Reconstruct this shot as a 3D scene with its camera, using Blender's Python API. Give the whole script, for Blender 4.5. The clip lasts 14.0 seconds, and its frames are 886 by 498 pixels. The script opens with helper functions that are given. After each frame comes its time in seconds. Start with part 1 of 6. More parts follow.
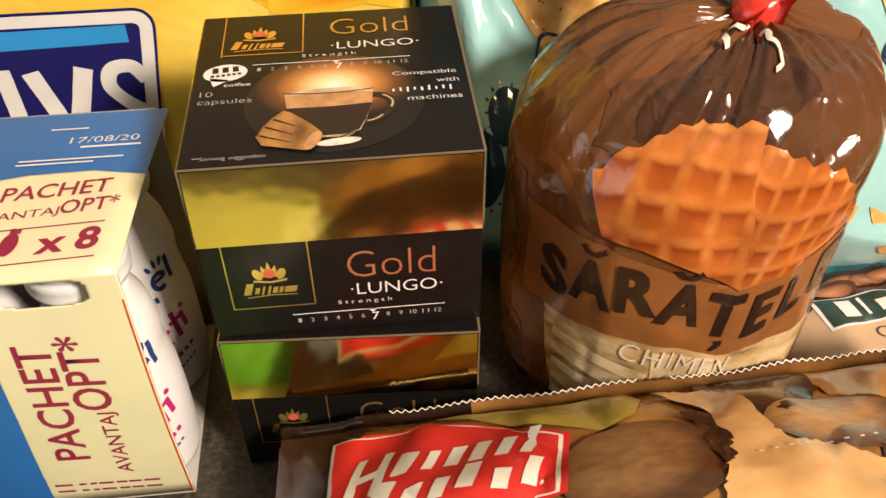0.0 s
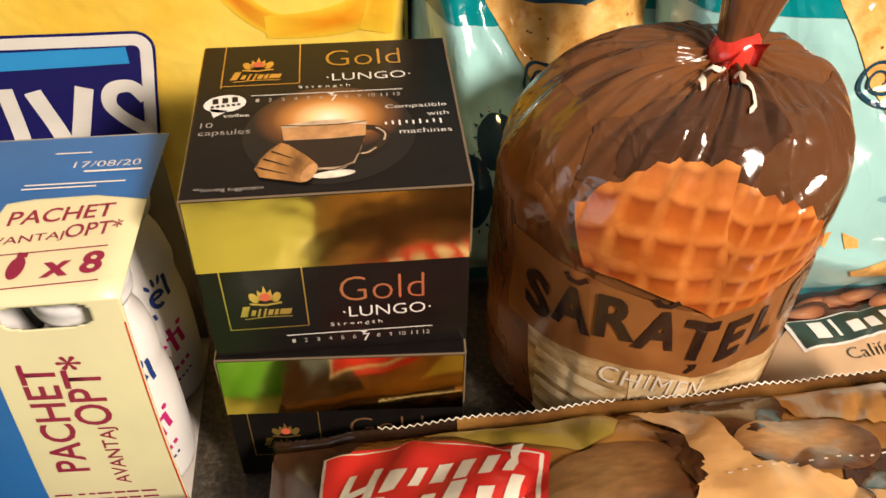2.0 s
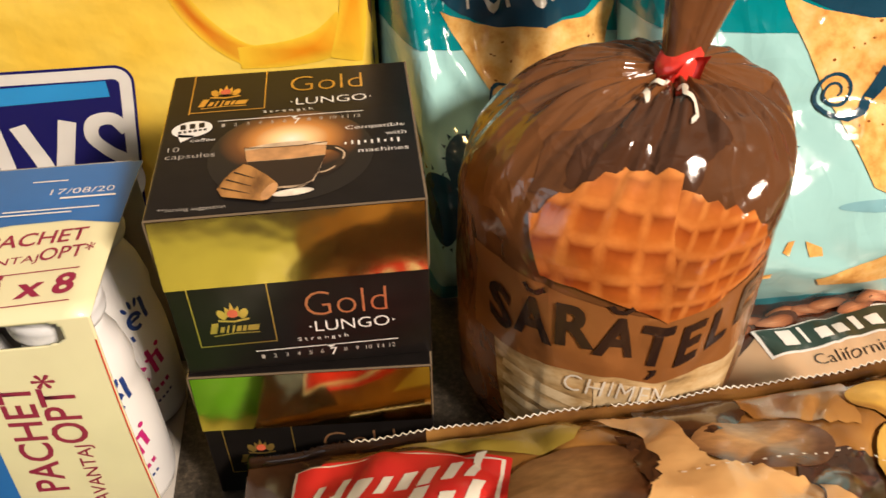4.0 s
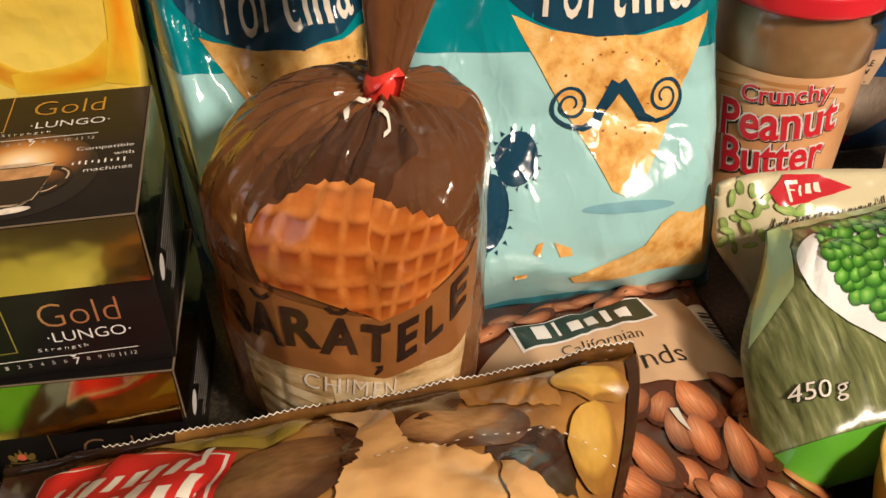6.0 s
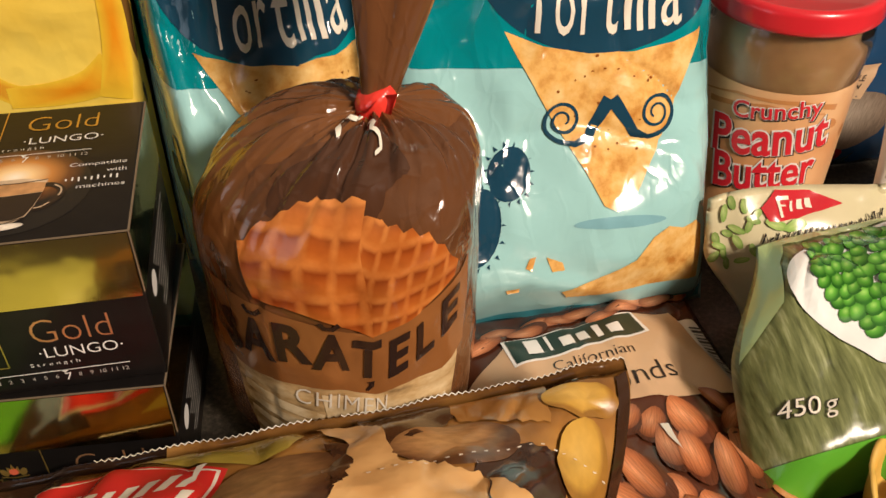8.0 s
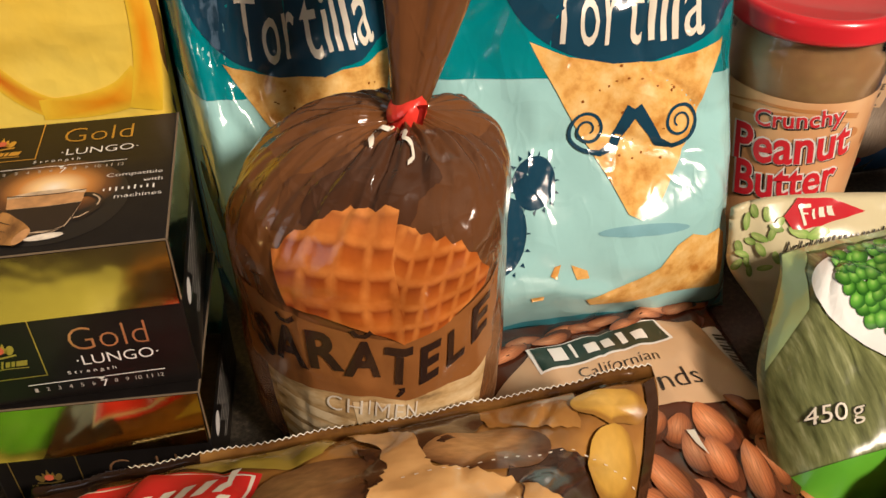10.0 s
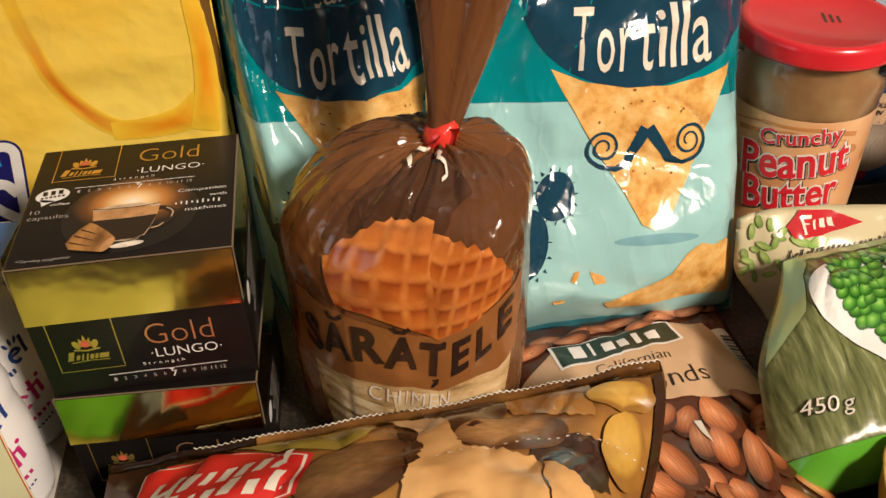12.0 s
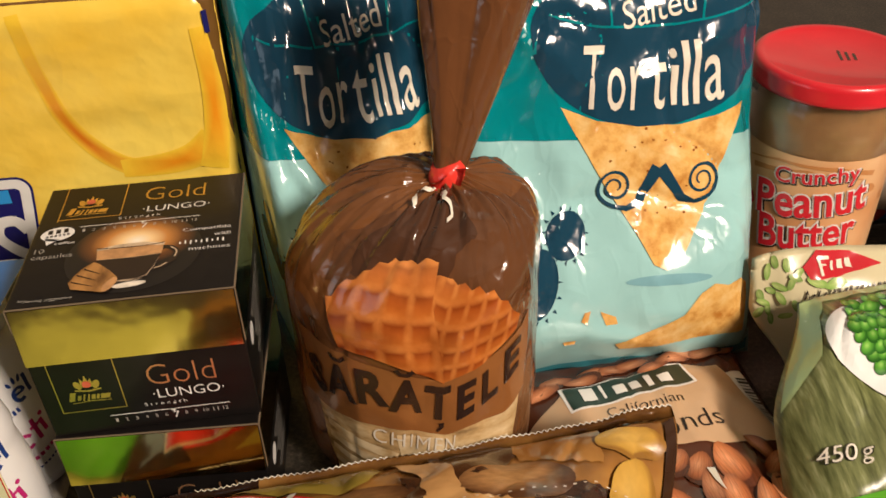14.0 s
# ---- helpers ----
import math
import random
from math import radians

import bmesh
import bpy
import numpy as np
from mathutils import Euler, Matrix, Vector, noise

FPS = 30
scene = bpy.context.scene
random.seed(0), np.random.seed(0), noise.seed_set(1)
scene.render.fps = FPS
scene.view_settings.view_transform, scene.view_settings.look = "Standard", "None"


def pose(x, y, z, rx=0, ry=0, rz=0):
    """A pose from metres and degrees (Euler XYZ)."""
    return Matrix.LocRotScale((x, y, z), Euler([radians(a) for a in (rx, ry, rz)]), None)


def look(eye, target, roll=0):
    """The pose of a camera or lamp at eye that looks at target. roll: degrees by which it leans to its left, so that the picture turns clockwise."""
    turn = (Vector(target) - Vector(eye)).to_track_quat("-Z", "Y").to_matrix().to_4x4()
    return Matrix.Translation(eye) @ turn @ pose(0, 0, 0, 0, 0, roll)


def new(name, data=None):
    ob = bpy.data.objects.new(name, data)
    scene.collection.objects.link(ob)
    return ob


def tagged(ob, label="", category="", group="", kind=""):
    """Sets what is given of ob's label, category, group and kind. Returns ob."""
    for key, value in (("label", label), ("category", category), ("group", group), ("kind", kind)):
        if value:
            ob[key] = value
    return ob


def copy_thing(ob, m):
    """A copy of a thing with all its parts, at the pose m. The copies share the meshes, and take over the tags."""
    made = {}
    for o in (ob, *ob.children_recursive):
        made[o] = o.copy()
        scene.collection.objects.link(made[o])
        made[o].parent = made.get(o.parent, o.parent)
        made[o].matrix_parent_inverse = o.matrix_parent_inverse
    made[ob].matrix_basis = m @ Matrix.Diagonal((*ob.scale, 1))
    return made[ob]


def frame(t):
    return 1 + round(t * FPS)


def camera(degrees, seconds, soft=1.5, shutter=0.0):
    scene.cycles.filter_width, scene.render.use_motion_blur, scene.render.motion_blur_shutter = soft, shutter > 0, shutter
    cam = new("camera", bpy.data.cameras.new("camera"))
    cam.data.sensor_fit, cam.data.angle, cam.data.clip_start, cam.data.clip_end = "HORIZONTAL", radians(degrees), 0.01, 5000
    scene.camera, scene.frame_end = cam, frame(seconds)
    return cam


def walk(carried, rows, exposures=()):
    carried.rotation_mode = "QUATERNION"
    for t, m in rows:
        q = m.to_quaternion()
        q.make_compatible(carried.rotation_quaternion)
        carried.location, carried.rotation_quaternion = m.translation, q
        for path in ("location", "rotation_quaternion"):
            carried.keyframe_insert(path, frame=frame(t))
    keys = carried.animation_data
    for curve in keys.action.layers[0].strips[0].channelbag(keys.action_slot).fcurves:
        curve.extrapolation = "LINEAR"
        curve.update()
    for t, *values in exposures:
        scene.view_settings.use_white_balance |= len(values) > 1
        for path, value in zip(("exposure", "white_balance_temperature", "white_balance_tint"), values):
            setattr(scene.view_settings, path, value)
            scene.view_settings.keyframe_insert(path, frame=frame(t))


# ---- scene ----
cam = camera(53.2, 14.0, shutter=0.4)
PATH = [
    (0, (0.0110, -0.1900, 0.2750), (0.1510, 1.2690, -1.0860), -0.6),
    (0.5, (0.0080, -0.1900, 0.2780), (0.1330, 1.2640, -1.0880), -0.6),
    (1, (0.0110, -0.1960, 0.2790), (0.1400, 1.2570, -1.0880), -0.9),
    (1.5, (0.0160, -0.1980, 0.2850), (0.1610, 1.2480, -1.0890), -0.6),
    (2, (0.0110, -0.1930, 0.2900), (0.1740, 1.2590, -1.0750), 0.7),
    (2.2, (0.0087, -0.1930, 0.2923), (0.1715, 1.2615, -1.0695), 0.9),
    (4.3, (0.0359, -0.2132, 0.2913), (0.1546, 0.9638, -0.7287), -1.9),
    (4.5, (0.0523, -0.2218, 0.2968), (0.1921, 0.9520, -0.7240), -1.6),
    (5, (0.0843, -0.2343, 0.3085), (0.2921, 0.9356, -0.7052), -0.2),
    (5.5, (0.0890, -0.2390, 0.3062), (0.3163, 0.9388, -0.6943), 0.1),
    (6, (0.0937, -0.2359, 0.3030), (0.3233, 0.9419, -0.6974), 0.2),
    (6.5, (0.0984, -0.2390, 0.3022), (0.3241, 0.9388, -0.6982), -0.1),
    (7, (0.0976, -0.2382, 0.3030), (0.3280, 0.9395, -0.6967), 0.0),
    (7.5, (0.0976, -0.2390, 0.3054), (0.3311, 0.9411, -0.6920), 0.2),
    (8, (0.0961, -0.2351, 0.3069), (0.3311, 0.9481, -0.6849), 0.5),
    (10.3, (0.0875, -0.2382, 0.3093), (0.3030, 0.9591, -0.6701), -0.3),
    (10.5, (0.0875, -0.2437, 0.3093), (0.2937, 0.9536, -0.6732), -0.6),
    (11, (0.0820, -0.2523, 0.3171), (0.2593, 0.9513, -0.6623), -1.6),
    (11.5, (0.0820, -0.2640, 0.3319), (0.2445, 0.9505, -0.6365), -1.7),
    (12, (0.0812, -0.2687, 0.3335), (0.2569, 0.9466, -0.6318), -1.4),
    (12.5, (0.0812, -0.2679, 0.3311), (0.2655, 0.9489, -0.6310), -1.1),
    (13, (0.0828, -0.2663, 0.3304), (0.2702, 0.9536, -0.6271), -1.1),
    (13.5, (0.0883, -0.2679, 0.3319), (0.2655, 0.9669, -0.6084), -1.3),
    (14, (0.0883, -0.2632, 0.3335), (0.2327, 0.9895, -0.5873), -2.1),
]
walk(cam, [(t, look(eye, target, roll)) for t, eye, target, roll in PATH], [(0, 0.16), (2.2, 0.12), (4.5, -0.04), (5.2, -0.30), (8, -0.34), (14, -0.36)])
import functools

# ---- light ----
world = bpy.data.worlds.new("world")
scene.world = world
world.use_nodes = True
world.node_tree.nodes["Background"].inputs["Color"].default_value = (0.9, 0.78, 0.62, 1)
world.node_tree.nodes["Background"].inputs["Strength"].default_value = 0.065


def area_lamp(name, eye, target, sx, sy, watts, color):
    data = bpy.data.lights.new(name, "AREA")
    data.shape, data.size, data.size_y, data.energy, data.color = "RECTANGLE", sx, sy, watts, color
    ob = new(name, data)
    ob.matrix_world = look(eye, target)
    return ob


KEY, WINDOW = (0.79, -0.93, 1.07), (-1.42, -0.60, 0.52)
area_lamp("ceiling_lamp_light", KEY, (0.15, 0.05, 0.05), 0.25, 0.25, 42.0, (1.0, 0.825, 0.675))
area_lamp("window_light", WINDOW, (0.0, 0.05, 0.1), 0.9, 0.8, 4.0, (0.74, 0.88, 1.0))


# ---- materials ----
def nodes_of(name):
    m = bpy.data.materials.new(name)
    m.use_nodes = True
    nt = m.node_tree
    return m, nt, nt.nodes["Principled BSDF"]


def link(nt, a, b):
    nt.links.new(a, b)


def add(nt, kind, **values):
    n = nt.nodes.new(kind)
    for k, v in values.items():
        n.inputs[k].default_value = v
    return n


def mix_color(nt, fac, a, b):
    n = nt.nodes.new("ShaderNodeMix")
    n.data_type = "RGBA"
    if isinstance(fac, (int, float)):
        n.inputs[0].default_value = fac
    else:
        link(nt, fac, n.inputs[0])
    for slot, v in ((6, a), (7, b)):
        if isinstance(v, tuple):
            n.inputs[slot].default_value = (*v[:3], 1)
        else:
            link(nt, v, n.inputs[slot])
    return n.outputs[2]


def ramp(nt, fac, stops):
    n = nt.nodes.new("ShaderNodeValToRGB")
    el = n.color_ramp.elements
    while len(el) < len(stops):
        el.new(0.5)
    for e, (p, c) in zip(el, stops):
        e.position, e.color = p, (*c, 1) if isinstance(c, tuple) else (c, c, c, 1)
    link(nt, fac, n.inputs[0])
    return n.outputs[0]


def noise_of(nt, scale, detail=3.0, rough=0.55, stretch=None, coord="Object"):
    tc = nt.nodes.new("ShaderNodeTexCoord")
    out = tc.outputs[coord]
    if stretch:
        mp = nt.nodes.new("ShaderNodeMapping")
        mp.inputs["Scale"].default_value = stretch
        link(nt, out, mp.inputs[0])
        out = mp.outputs[0]
    n = add(nt, "ShaderNodeTexNoise", Scale=scale, Detail=detail, Roughness=rough)
    link(nt, out, n.inputs["Vector"])
    return n.outputs[0]


def bump(nt, bsdf, height, strength, distance):
    b = add(nt, "ShaderNodeBump", Strength=strength, Distance=distance)
    link(nt, height, b.inputs["Height"])
    link(nt, b.outputs[0], bsdf.inputs["Normal"])
    return b


def plain(name, color, rough=0.5, metal=0.0, vary=0.12, scale=60.0, relief=0.08, relief_scale=220.0, coat=0.0, distance=0.0006, spec=0.5):
    """A surface of one colour with blotches and fine relief."""
    m, nt, p = nodes_of(name)
    dark = tuple(c * (1 - vary) for c in color)
    light = tuple(min(1.0, c * (1 + vary)) for c in color)
    f = ramp(nt, noise_of(nt, scale), [(0.3, 0.0), (0.7, 1.0)])
    link(nt, mix_color(nt, f, dark, light), p.inputs["Base Color"])
    p.inputs["Roughness"].default_value, p.inputs["Metallic"].default_value = rough, metal
    p.inputs["Coat Weight"].default_value, p.inputs["Coat Roughness"].default_value = coat, 0.06
    p.inputs["Specular IOR Level"].default_value = spec
    if relief:
        bump(nt, p, noise_of(nt, relief_scale, 2.0), relief, distance)
    return m


def film(name, color, vary=0.08, rough=0.2, relief=0.12, scale=26.0, spec=0.55, crisp=0.5, lines=0.0):
    """Printed glossy plastic film: colour, soft crumpling and fine wrinkles."""
    m, nt, p = nodes_of(name)
    f = noise_of(nt, 30.0)
    link(nt, mix_color(nt, f, tuple(c * (1 - vary) for c in color), tuple(min(1, c * (1 + vary)) for c in color)), p.inputs["Base Color"])
    p.inputs["Roughness"].default_value = rough
    p.inputs["Specular IOR Level"].default_value = spec
    p.inputs["Coat Weight"].default_value, p.inputs["Coat Roughness"].default_value = 0.25, 0.08
    film_relief(nt, p, relief, scale, crisp, lines)
    return m


def ridges(nt, scale, width, coord="Object", stretch=None, bend=0.35):
    """Crisp straight-sided folds: low cones that meet along sharp lines."""
    tc = nt.nodes.new("ShaderNodeTexCoord")
    warp = add(nt, "ShaderNodeTexNoise", Scale=scale * 0.7, Detail=1.0)
    link(nt, tc.outputs[coord], warp.inputs["Vector"])
    mp = nt.nodes.new("ShaderNodeMapping")
    mp.inputs["Scale"].default_value = stretch or (1, 1, 1)
    link(nt, tc.outputs[coord], mp.inputs[0])
    mixed = nt.nodes.new("ShaderNodeVectorMath")
    mixed.operation = "MULTIPLY_ADD"
    link(nt, warp.outputs["Color"], mixed.inputs[0])
    mixed.inputs[1].default_value = (bend / scale,) * 3
    link(nt, mp.outputs[0], mixed.inputs[2])
    v = nt.nodes.new("ShaderNodeTexVoronoi")
    v.feature = "F1"
    v.inputs["Scale"].default_value = scale
    link(nt, mixed.outputs[0], v.inputs["Vector"])
    return math_node(nt, "MULTIPLY", v.outputs["Distance"], width)


def wrinkle_lines(nt, scale, width, amount):
    """Thin raised wrinkles in an uneven net, fading out in places."""
    tc = nt.nodes.new("ShaderNodeTexCoord")
    warp = add(nt, "ShaderNodeTexNoise", Scale=scale * 0.8, Detail=2.0)
    link(nt, tc.outputs["Object"], warp.inputs["Vector"])
    mixed = nt.nodes.new("ShaderNodeVectorMath")
    mixed.operation = "MULTIPLY_ADD"
    link(nt, warp.outputs["Color"], mixed.inputs[0])
    mixed.inputs[1].default_value = (0.9 / scale,) * 3
    mp = nt.nodes.new("ShaderNodeMapping")
    mp.inputs["Rotation"].default_value = (0.3, 0.35, 0.2)
    mp.inputs["Scale"].default_value = (1.25, 1.0, 0.55)
    link(nt, tc.outputs["Object"], mp.inputs[0])
    link(nt, mp.outputs[0], mixed.inputs[2])
    v = nt.nodes.new("ShaderNodeTexVoronoi")
    v.feature = "DISTANCE_TO_EDGE"
    v.inputs["Scale"].default_value = scale
    link(nt, mixed.outputs[0], v.inputs["Vector"])
    line = ramp(nt, v.outputs["Distance"], [(0.0, 1.0), (width, 0.0)])
    keep = ramp(nt, noise_of(nt, scale * 0.9, 1.0), [(0.42, 0.0), (0.60, amount)])
    return math_node(nt, "MULTIPLY", line, keep)


def film_relief(nt, p, relief, scale, crisp=0.5, lines=0.0):
    a = noise_of(nt, scale, 2.5, 0.5)
    b = noise_of(nt, scale * 4, 2.0, 0.5)
    soft_part = math_node(nt, "MULTIPLY_ADD", b, 0.25, a)
    c = math_node(nt, "ADD", ridges(nt, scale * 1.1, crisp), ridges(nt, scale * 3.1, crisp * 0.3))
    if lines:
        c = math_node(nt, "ADD", c, math_node(nt, "ADD", wrinkle_lines(nt, scale * 0.75, 0.08, lines), wrinkle_lines(nt, scale * 2.0, 0.09, lines * 0.45)))
    bump(nt, p, math_node(nt, "ADD", soft_part, c), relief, 0.006)


def printed(name, stops, scale=60.0, rough=0.22, relief=0.2, detail=4.0, stretch=None, film_scale=26.0, lines=0.0):
    """A printed picture of something mottled, under glossy film."""
    m, nt, p = nodes_of(name)
    link(nt, ramp(nt, noise_of(nt, scale, detail, 0.6, stretch), stops), p.inputs["Base Color"])
    p.inputs["Roughness"].default_value = rough
    p.inputs["Coat Weight"].default_value, p.inputs["Coat Roughness"].default_value = 0.25, 0.08
    film_relief(nt, p, relief, film_scale, 0.5, lines)
    return m


def uv_node(nt, layer="st"):
    n = nt.nodes.new("ShaderNodeUVMap")
    n.uv_map = layer
    sep = nt.nodes.new("ShaderNodeSeparateXYZ")
    link(nt, n.outputs[0], sep.inputs[0])
    return n.outputs[0], sep.outputs[0], sep.outputs[1]


def math_node(nt, op, a, b=None, c=None):
    n = nt.nodes.new("ShaderNodeMath")
    n.operation = op
    for i, v in enumerate((a, b, c)):
        if v is None:
            continue
        if isinstance(v, (int, float)):
            n.inputs[i].default_value = v
        else:
            link(nt, v, n.inputs[i])
    return n.outputs[0]


def rounded_print(name, stops, streak=(40, 3, 1), streak_mix=0.4, tones=None, rough=0.25, relief=0.15):
    """Printed pictures of round things: the st layer runs from -1 to 1 over each of them."""
    m, nt, p = nodes_of(name)
    vec, u, v = uv_node(nt)
    r = math_node(nt, "SQRT", math_node(nt, "ADD", math_node(nt, "POWER", math_node(nt, "ADD", u, 0.2), 2.0), math_node(nt, "POWER", math_node(nt, "ADD", v, -0.25), 2.0)))
    base = ramp(nt, r, stops)
    mp = nt.nodes.new("ShaderNodeMapping")
    mp.inputs["Scale"].default_value = streak
    link(nt, vec, mp.inputs[0])
    nz = add(nt, "ShaderNodeTexNoise", Scale=1.0, Detail=3.0)
    link(nt, mp.outputs[0], nz.inputs["Vector"])
    info = nt.nodes.new("ShaderNodeObjectInfo")
    tone = ramp(nt, info.outputs["Random"], tones or [(0, 0.75), (1, 1.15)])
    k = ramp(nt, nz.outputs[0], [(0.3, 1 - streak_mix), (0.7, 1.0)])
    a = nt.nodes.new("ShaderNodeVectorMath")
    a.operation = "MULTIPLY"
    link(nt, base, a.inputs[0])
    link(nt, tone, a.inputs[1])
    b = nt.nodes.new("ShaderNodeVectorMath")
    b.operation = "MULTIPLY"
    link(nt, a.outputs[0], b.inputs[0])
    link(nt, k, b.inputs[1])
    link(nt, b.outputs[0], p.inputs["Base Color"])
    p.inputs["Roughness"].default_value = rough
    p.inputs["Coat Weight"].default_value = 0.2
    film_relief(nt, p, relief, 26.0)
    return m


def waffle_print(name, wide, high, turn, dark=1.0):
    """A printed picture of a golden waffle: broad pale ridges round hollows that are darker along their far side."""
    m, nt, p = nodes_of(name)
    vec, u, v = uv_node(nt)
    wob = noise_of(nt, 55.0, 2.0)
    c, s = math.cos(radians(turn)), math.sin(radians(turn))
    uu = math_node(nt, "ADD", math_node(nt, "MULTIPLY", u, c), math_node(nt, "MULTIPLY", v, s))
    vv = math_node(nt, "SUBTRACT", math_node(nt, "MULTIPLY", v, c), math_node(nt, "MULTIPLY", u, s))
    edge, rise = [], None
    for axis, step in ((uu, wide), (vv, high)):
        x = math_node(nt, "FRACT", math_node(nt, "ADD", math_node(nt, "DIVIDE", axis, step), math_node(nt, "MULTIPLY", wob, 0.30)))
        rise = x
        edge.append(math_node(nt, "ABSOLUTE", math_node(nt, "SUBTRACT", x, 0.5)))
    ridge = ramp(nt, math_node(nt, "MAXIMUM", edge[0], edge[1]), [(0.28, 0.0), (0.40, 0.75), (0.5, 1.0)])
    floor_tone = ramp(nt, rise, [(0.10, (0.58, 0.185, 0.032)), (0.55, (0.46, 0.120, 0.019)), (0.86, (0.27, 0.052, 0.008))])
    top_tone = ramp(nt, noise_of(nt, 120.0, 3.0), [(0.3, (0.56, 0.180, 0.034)), (0.7, (0.72, 0.285, 0.068))])
    col = mix_color(nt, ridge, floor_tone, top_tone)
    pale = ramp(nt, v, [(0.122, 0.0), (0.142, 0.40)])
    col = mix_color(nt, pale, col, (0.82, 0.42, 0.13))
    tint = ramp(nt, noise_of(nt, 42.0, 4.0, 0.65), [(0.3, (0.66 * dark, 0.50 * dark, 0.42 * dark)), (0.7, (1.06 * dark, 0.98 * dark, 0.95 * dark))])
    n = nt.nodes.new("ShaderNodeVectorMath")
    n.operation = "MULTIPLY"
    link(nt, col, n.inputs[0])
    link(nt, tint, n.inputs[1])
    link(nt, n.outputs[0], p.inputs["Base Color"])
    p.inputs["Roughness"].default_value = 0.2
    p.inputs["Coat Weight"].default_value = 0.3
    film_relief(nt, p, 0.2, 30.0, 0.8)
    return m


def glow_print(name):
    """A printed warm halo on black card, fading from the middle of the st layer."""
    m, nt, p = nodes_of(name)
    vec, u, v = uv_node(nt)
    lobe = math_node(nt, "MULTIPLY", math_node(nt, "ADD", v, -0.32), 1.25)
    r = math_node(nt, "SQRT", math_node(nt, "ADD", math_node(nt, "POWER", u, 2.0), math_node(nt, "POWER", lobe, 2.0)))
    link(nt, ramp(nt, r, [(0.0, (1.0, 0.92, 0.76)), (0.22, (0.95, 0.66, 0.32)), (0.46, (0.56, 0.23, 0.055)), (0.68, (0.15, 0.055, 0.016)), (0.90, (0.0085, 0.007, 0.0065))]), p.inputs["Base Color"])
    p.inputs["Roughness"].default_value = 0.28
    return m


def stone(name):
    """Dark speckled worktop."""
    m, nt, p = nodes_of(name)
    a = ramp(nt, noise_of(nt, 420.0, 5.0, 0.7), [(0.35, (0.014, 0.012, 0.010)), (0.52, (0.045, 0.038, 0.030)), (0.72, (0.12, 0.10, 0.075))])
    b = ramp(nt, noise_of(nt, 40.0, 3.0), [(0.3, (0.65, 0.65, 0.65)), (0.7, (1.2, 1.15, 1.05))])
    n = nt.nodes.new("ShaderNodeVectorMath")
    n.operation = "MULTIPLY"
    link(nt, a, n.inputs[0])
    link(nt, b, n.inputs[1])
    link(nt, n.outputs[0], p.inputs["Base Color"])
    p.inputs["Roughness"].default_value = 0.42
    bump(nt, p, noise_of(nt, 500.0, 3.0), 0.25, 0.0005)
    return m


def glass(name, color=(1, 1, 1), rough=0.02, ior=1.45):
    m, nt, p = nodes_of(name)
    p.inputs["Base Color"].default_value = (*color, 1)
    p.inputs["Transmission Weight"].default_value, p.inputs["Roughness"].default_value, p.inputs["IOR"].default_value = 1.0, rough, ior
    return m


M_STONE = stone("dark_worktop")
M_WALL = plain("wall_paint", (0.33, 0.29, 0.25), 0.8, vary=0.06, scale=6)
M_CEIL = plain("ceiling_paint", (0.75, 0.72, 0.66), 0.9, vary=0.03, scale=4)
M_FLOOR = plain("floor_boards", (0.22, 0.14, 0.08), 0.5, vary=0.2, scale=8)
M_CARD = plain("black_card", (0.0085, 0.007, 0.0065), 0.28, vary=0.2, scale=90, relief=0.05, coat=0.05)
M_CARD.node_tree.nodes["Principled BSDF"].inputs["Specular IOR Level"].default_value = 0.22
M_EDGE = plain("worn_card_edge", (0.17, 0.125, 0.08), 0.5)
M_WHITE = plain("white_print", (0.80, 0.78, 0.74), 0.35, vary=0.03, relief=0.0)
M_DIM = plain("grey_print", (0.42, 0.39, 0.35), 0.35, vary=0.03, relief=0.0)
M_GOLDINK = plain("gold_ink", (0.78, 0.52, 0.14), 0.3, 0.85, vary=0.25, scale=40, relief=0.0)
M_COPPER = plain("copper_ink", (0.82, 0.42, 0.20), 0.3, 0.8, vary=0.25, scale=30, relief=0.0)
M_CREST = plain("crest_red", (0.62, 0.12, 0.06), 0.35, relief=0.0)
M_GLOW = glow_print("halo_print")
M_CUPGLASS = plain("cup_print", (0.62, 0.46, 0.30), 0.28, vary=0.35, scale=160, relief=0.0)
M_CREMA = plain("crema_print", (0.52, 0.27, 0.11), 0.28, vary=0.25, scale=200, relief=0.0)
M_COFFEE = plain("coffee_print", (0.022, 0.012, 0.007), 0.28, relief=0.0)
M_GLINT = plain("glass_glint_print", (0.80, 0.70, 0.58), 0.28, vary=0.3, scale=300, relief=0.0)
M_CAPSULE = printed("capsule_print", [(0.3, (0.15, 0.062, 0.014)), (0.6, (0.46, 0.22, 0.06))], 60, 0.28, 0.02, stretch=(3, 1, 1))
M_FOIL = plain("gold_foil", (0.86, 0.68, 0.30), 0.11, 1.0, vary=0.06, scale=60, relief=0.3, relief_scale=45.0, distance=0.0010)


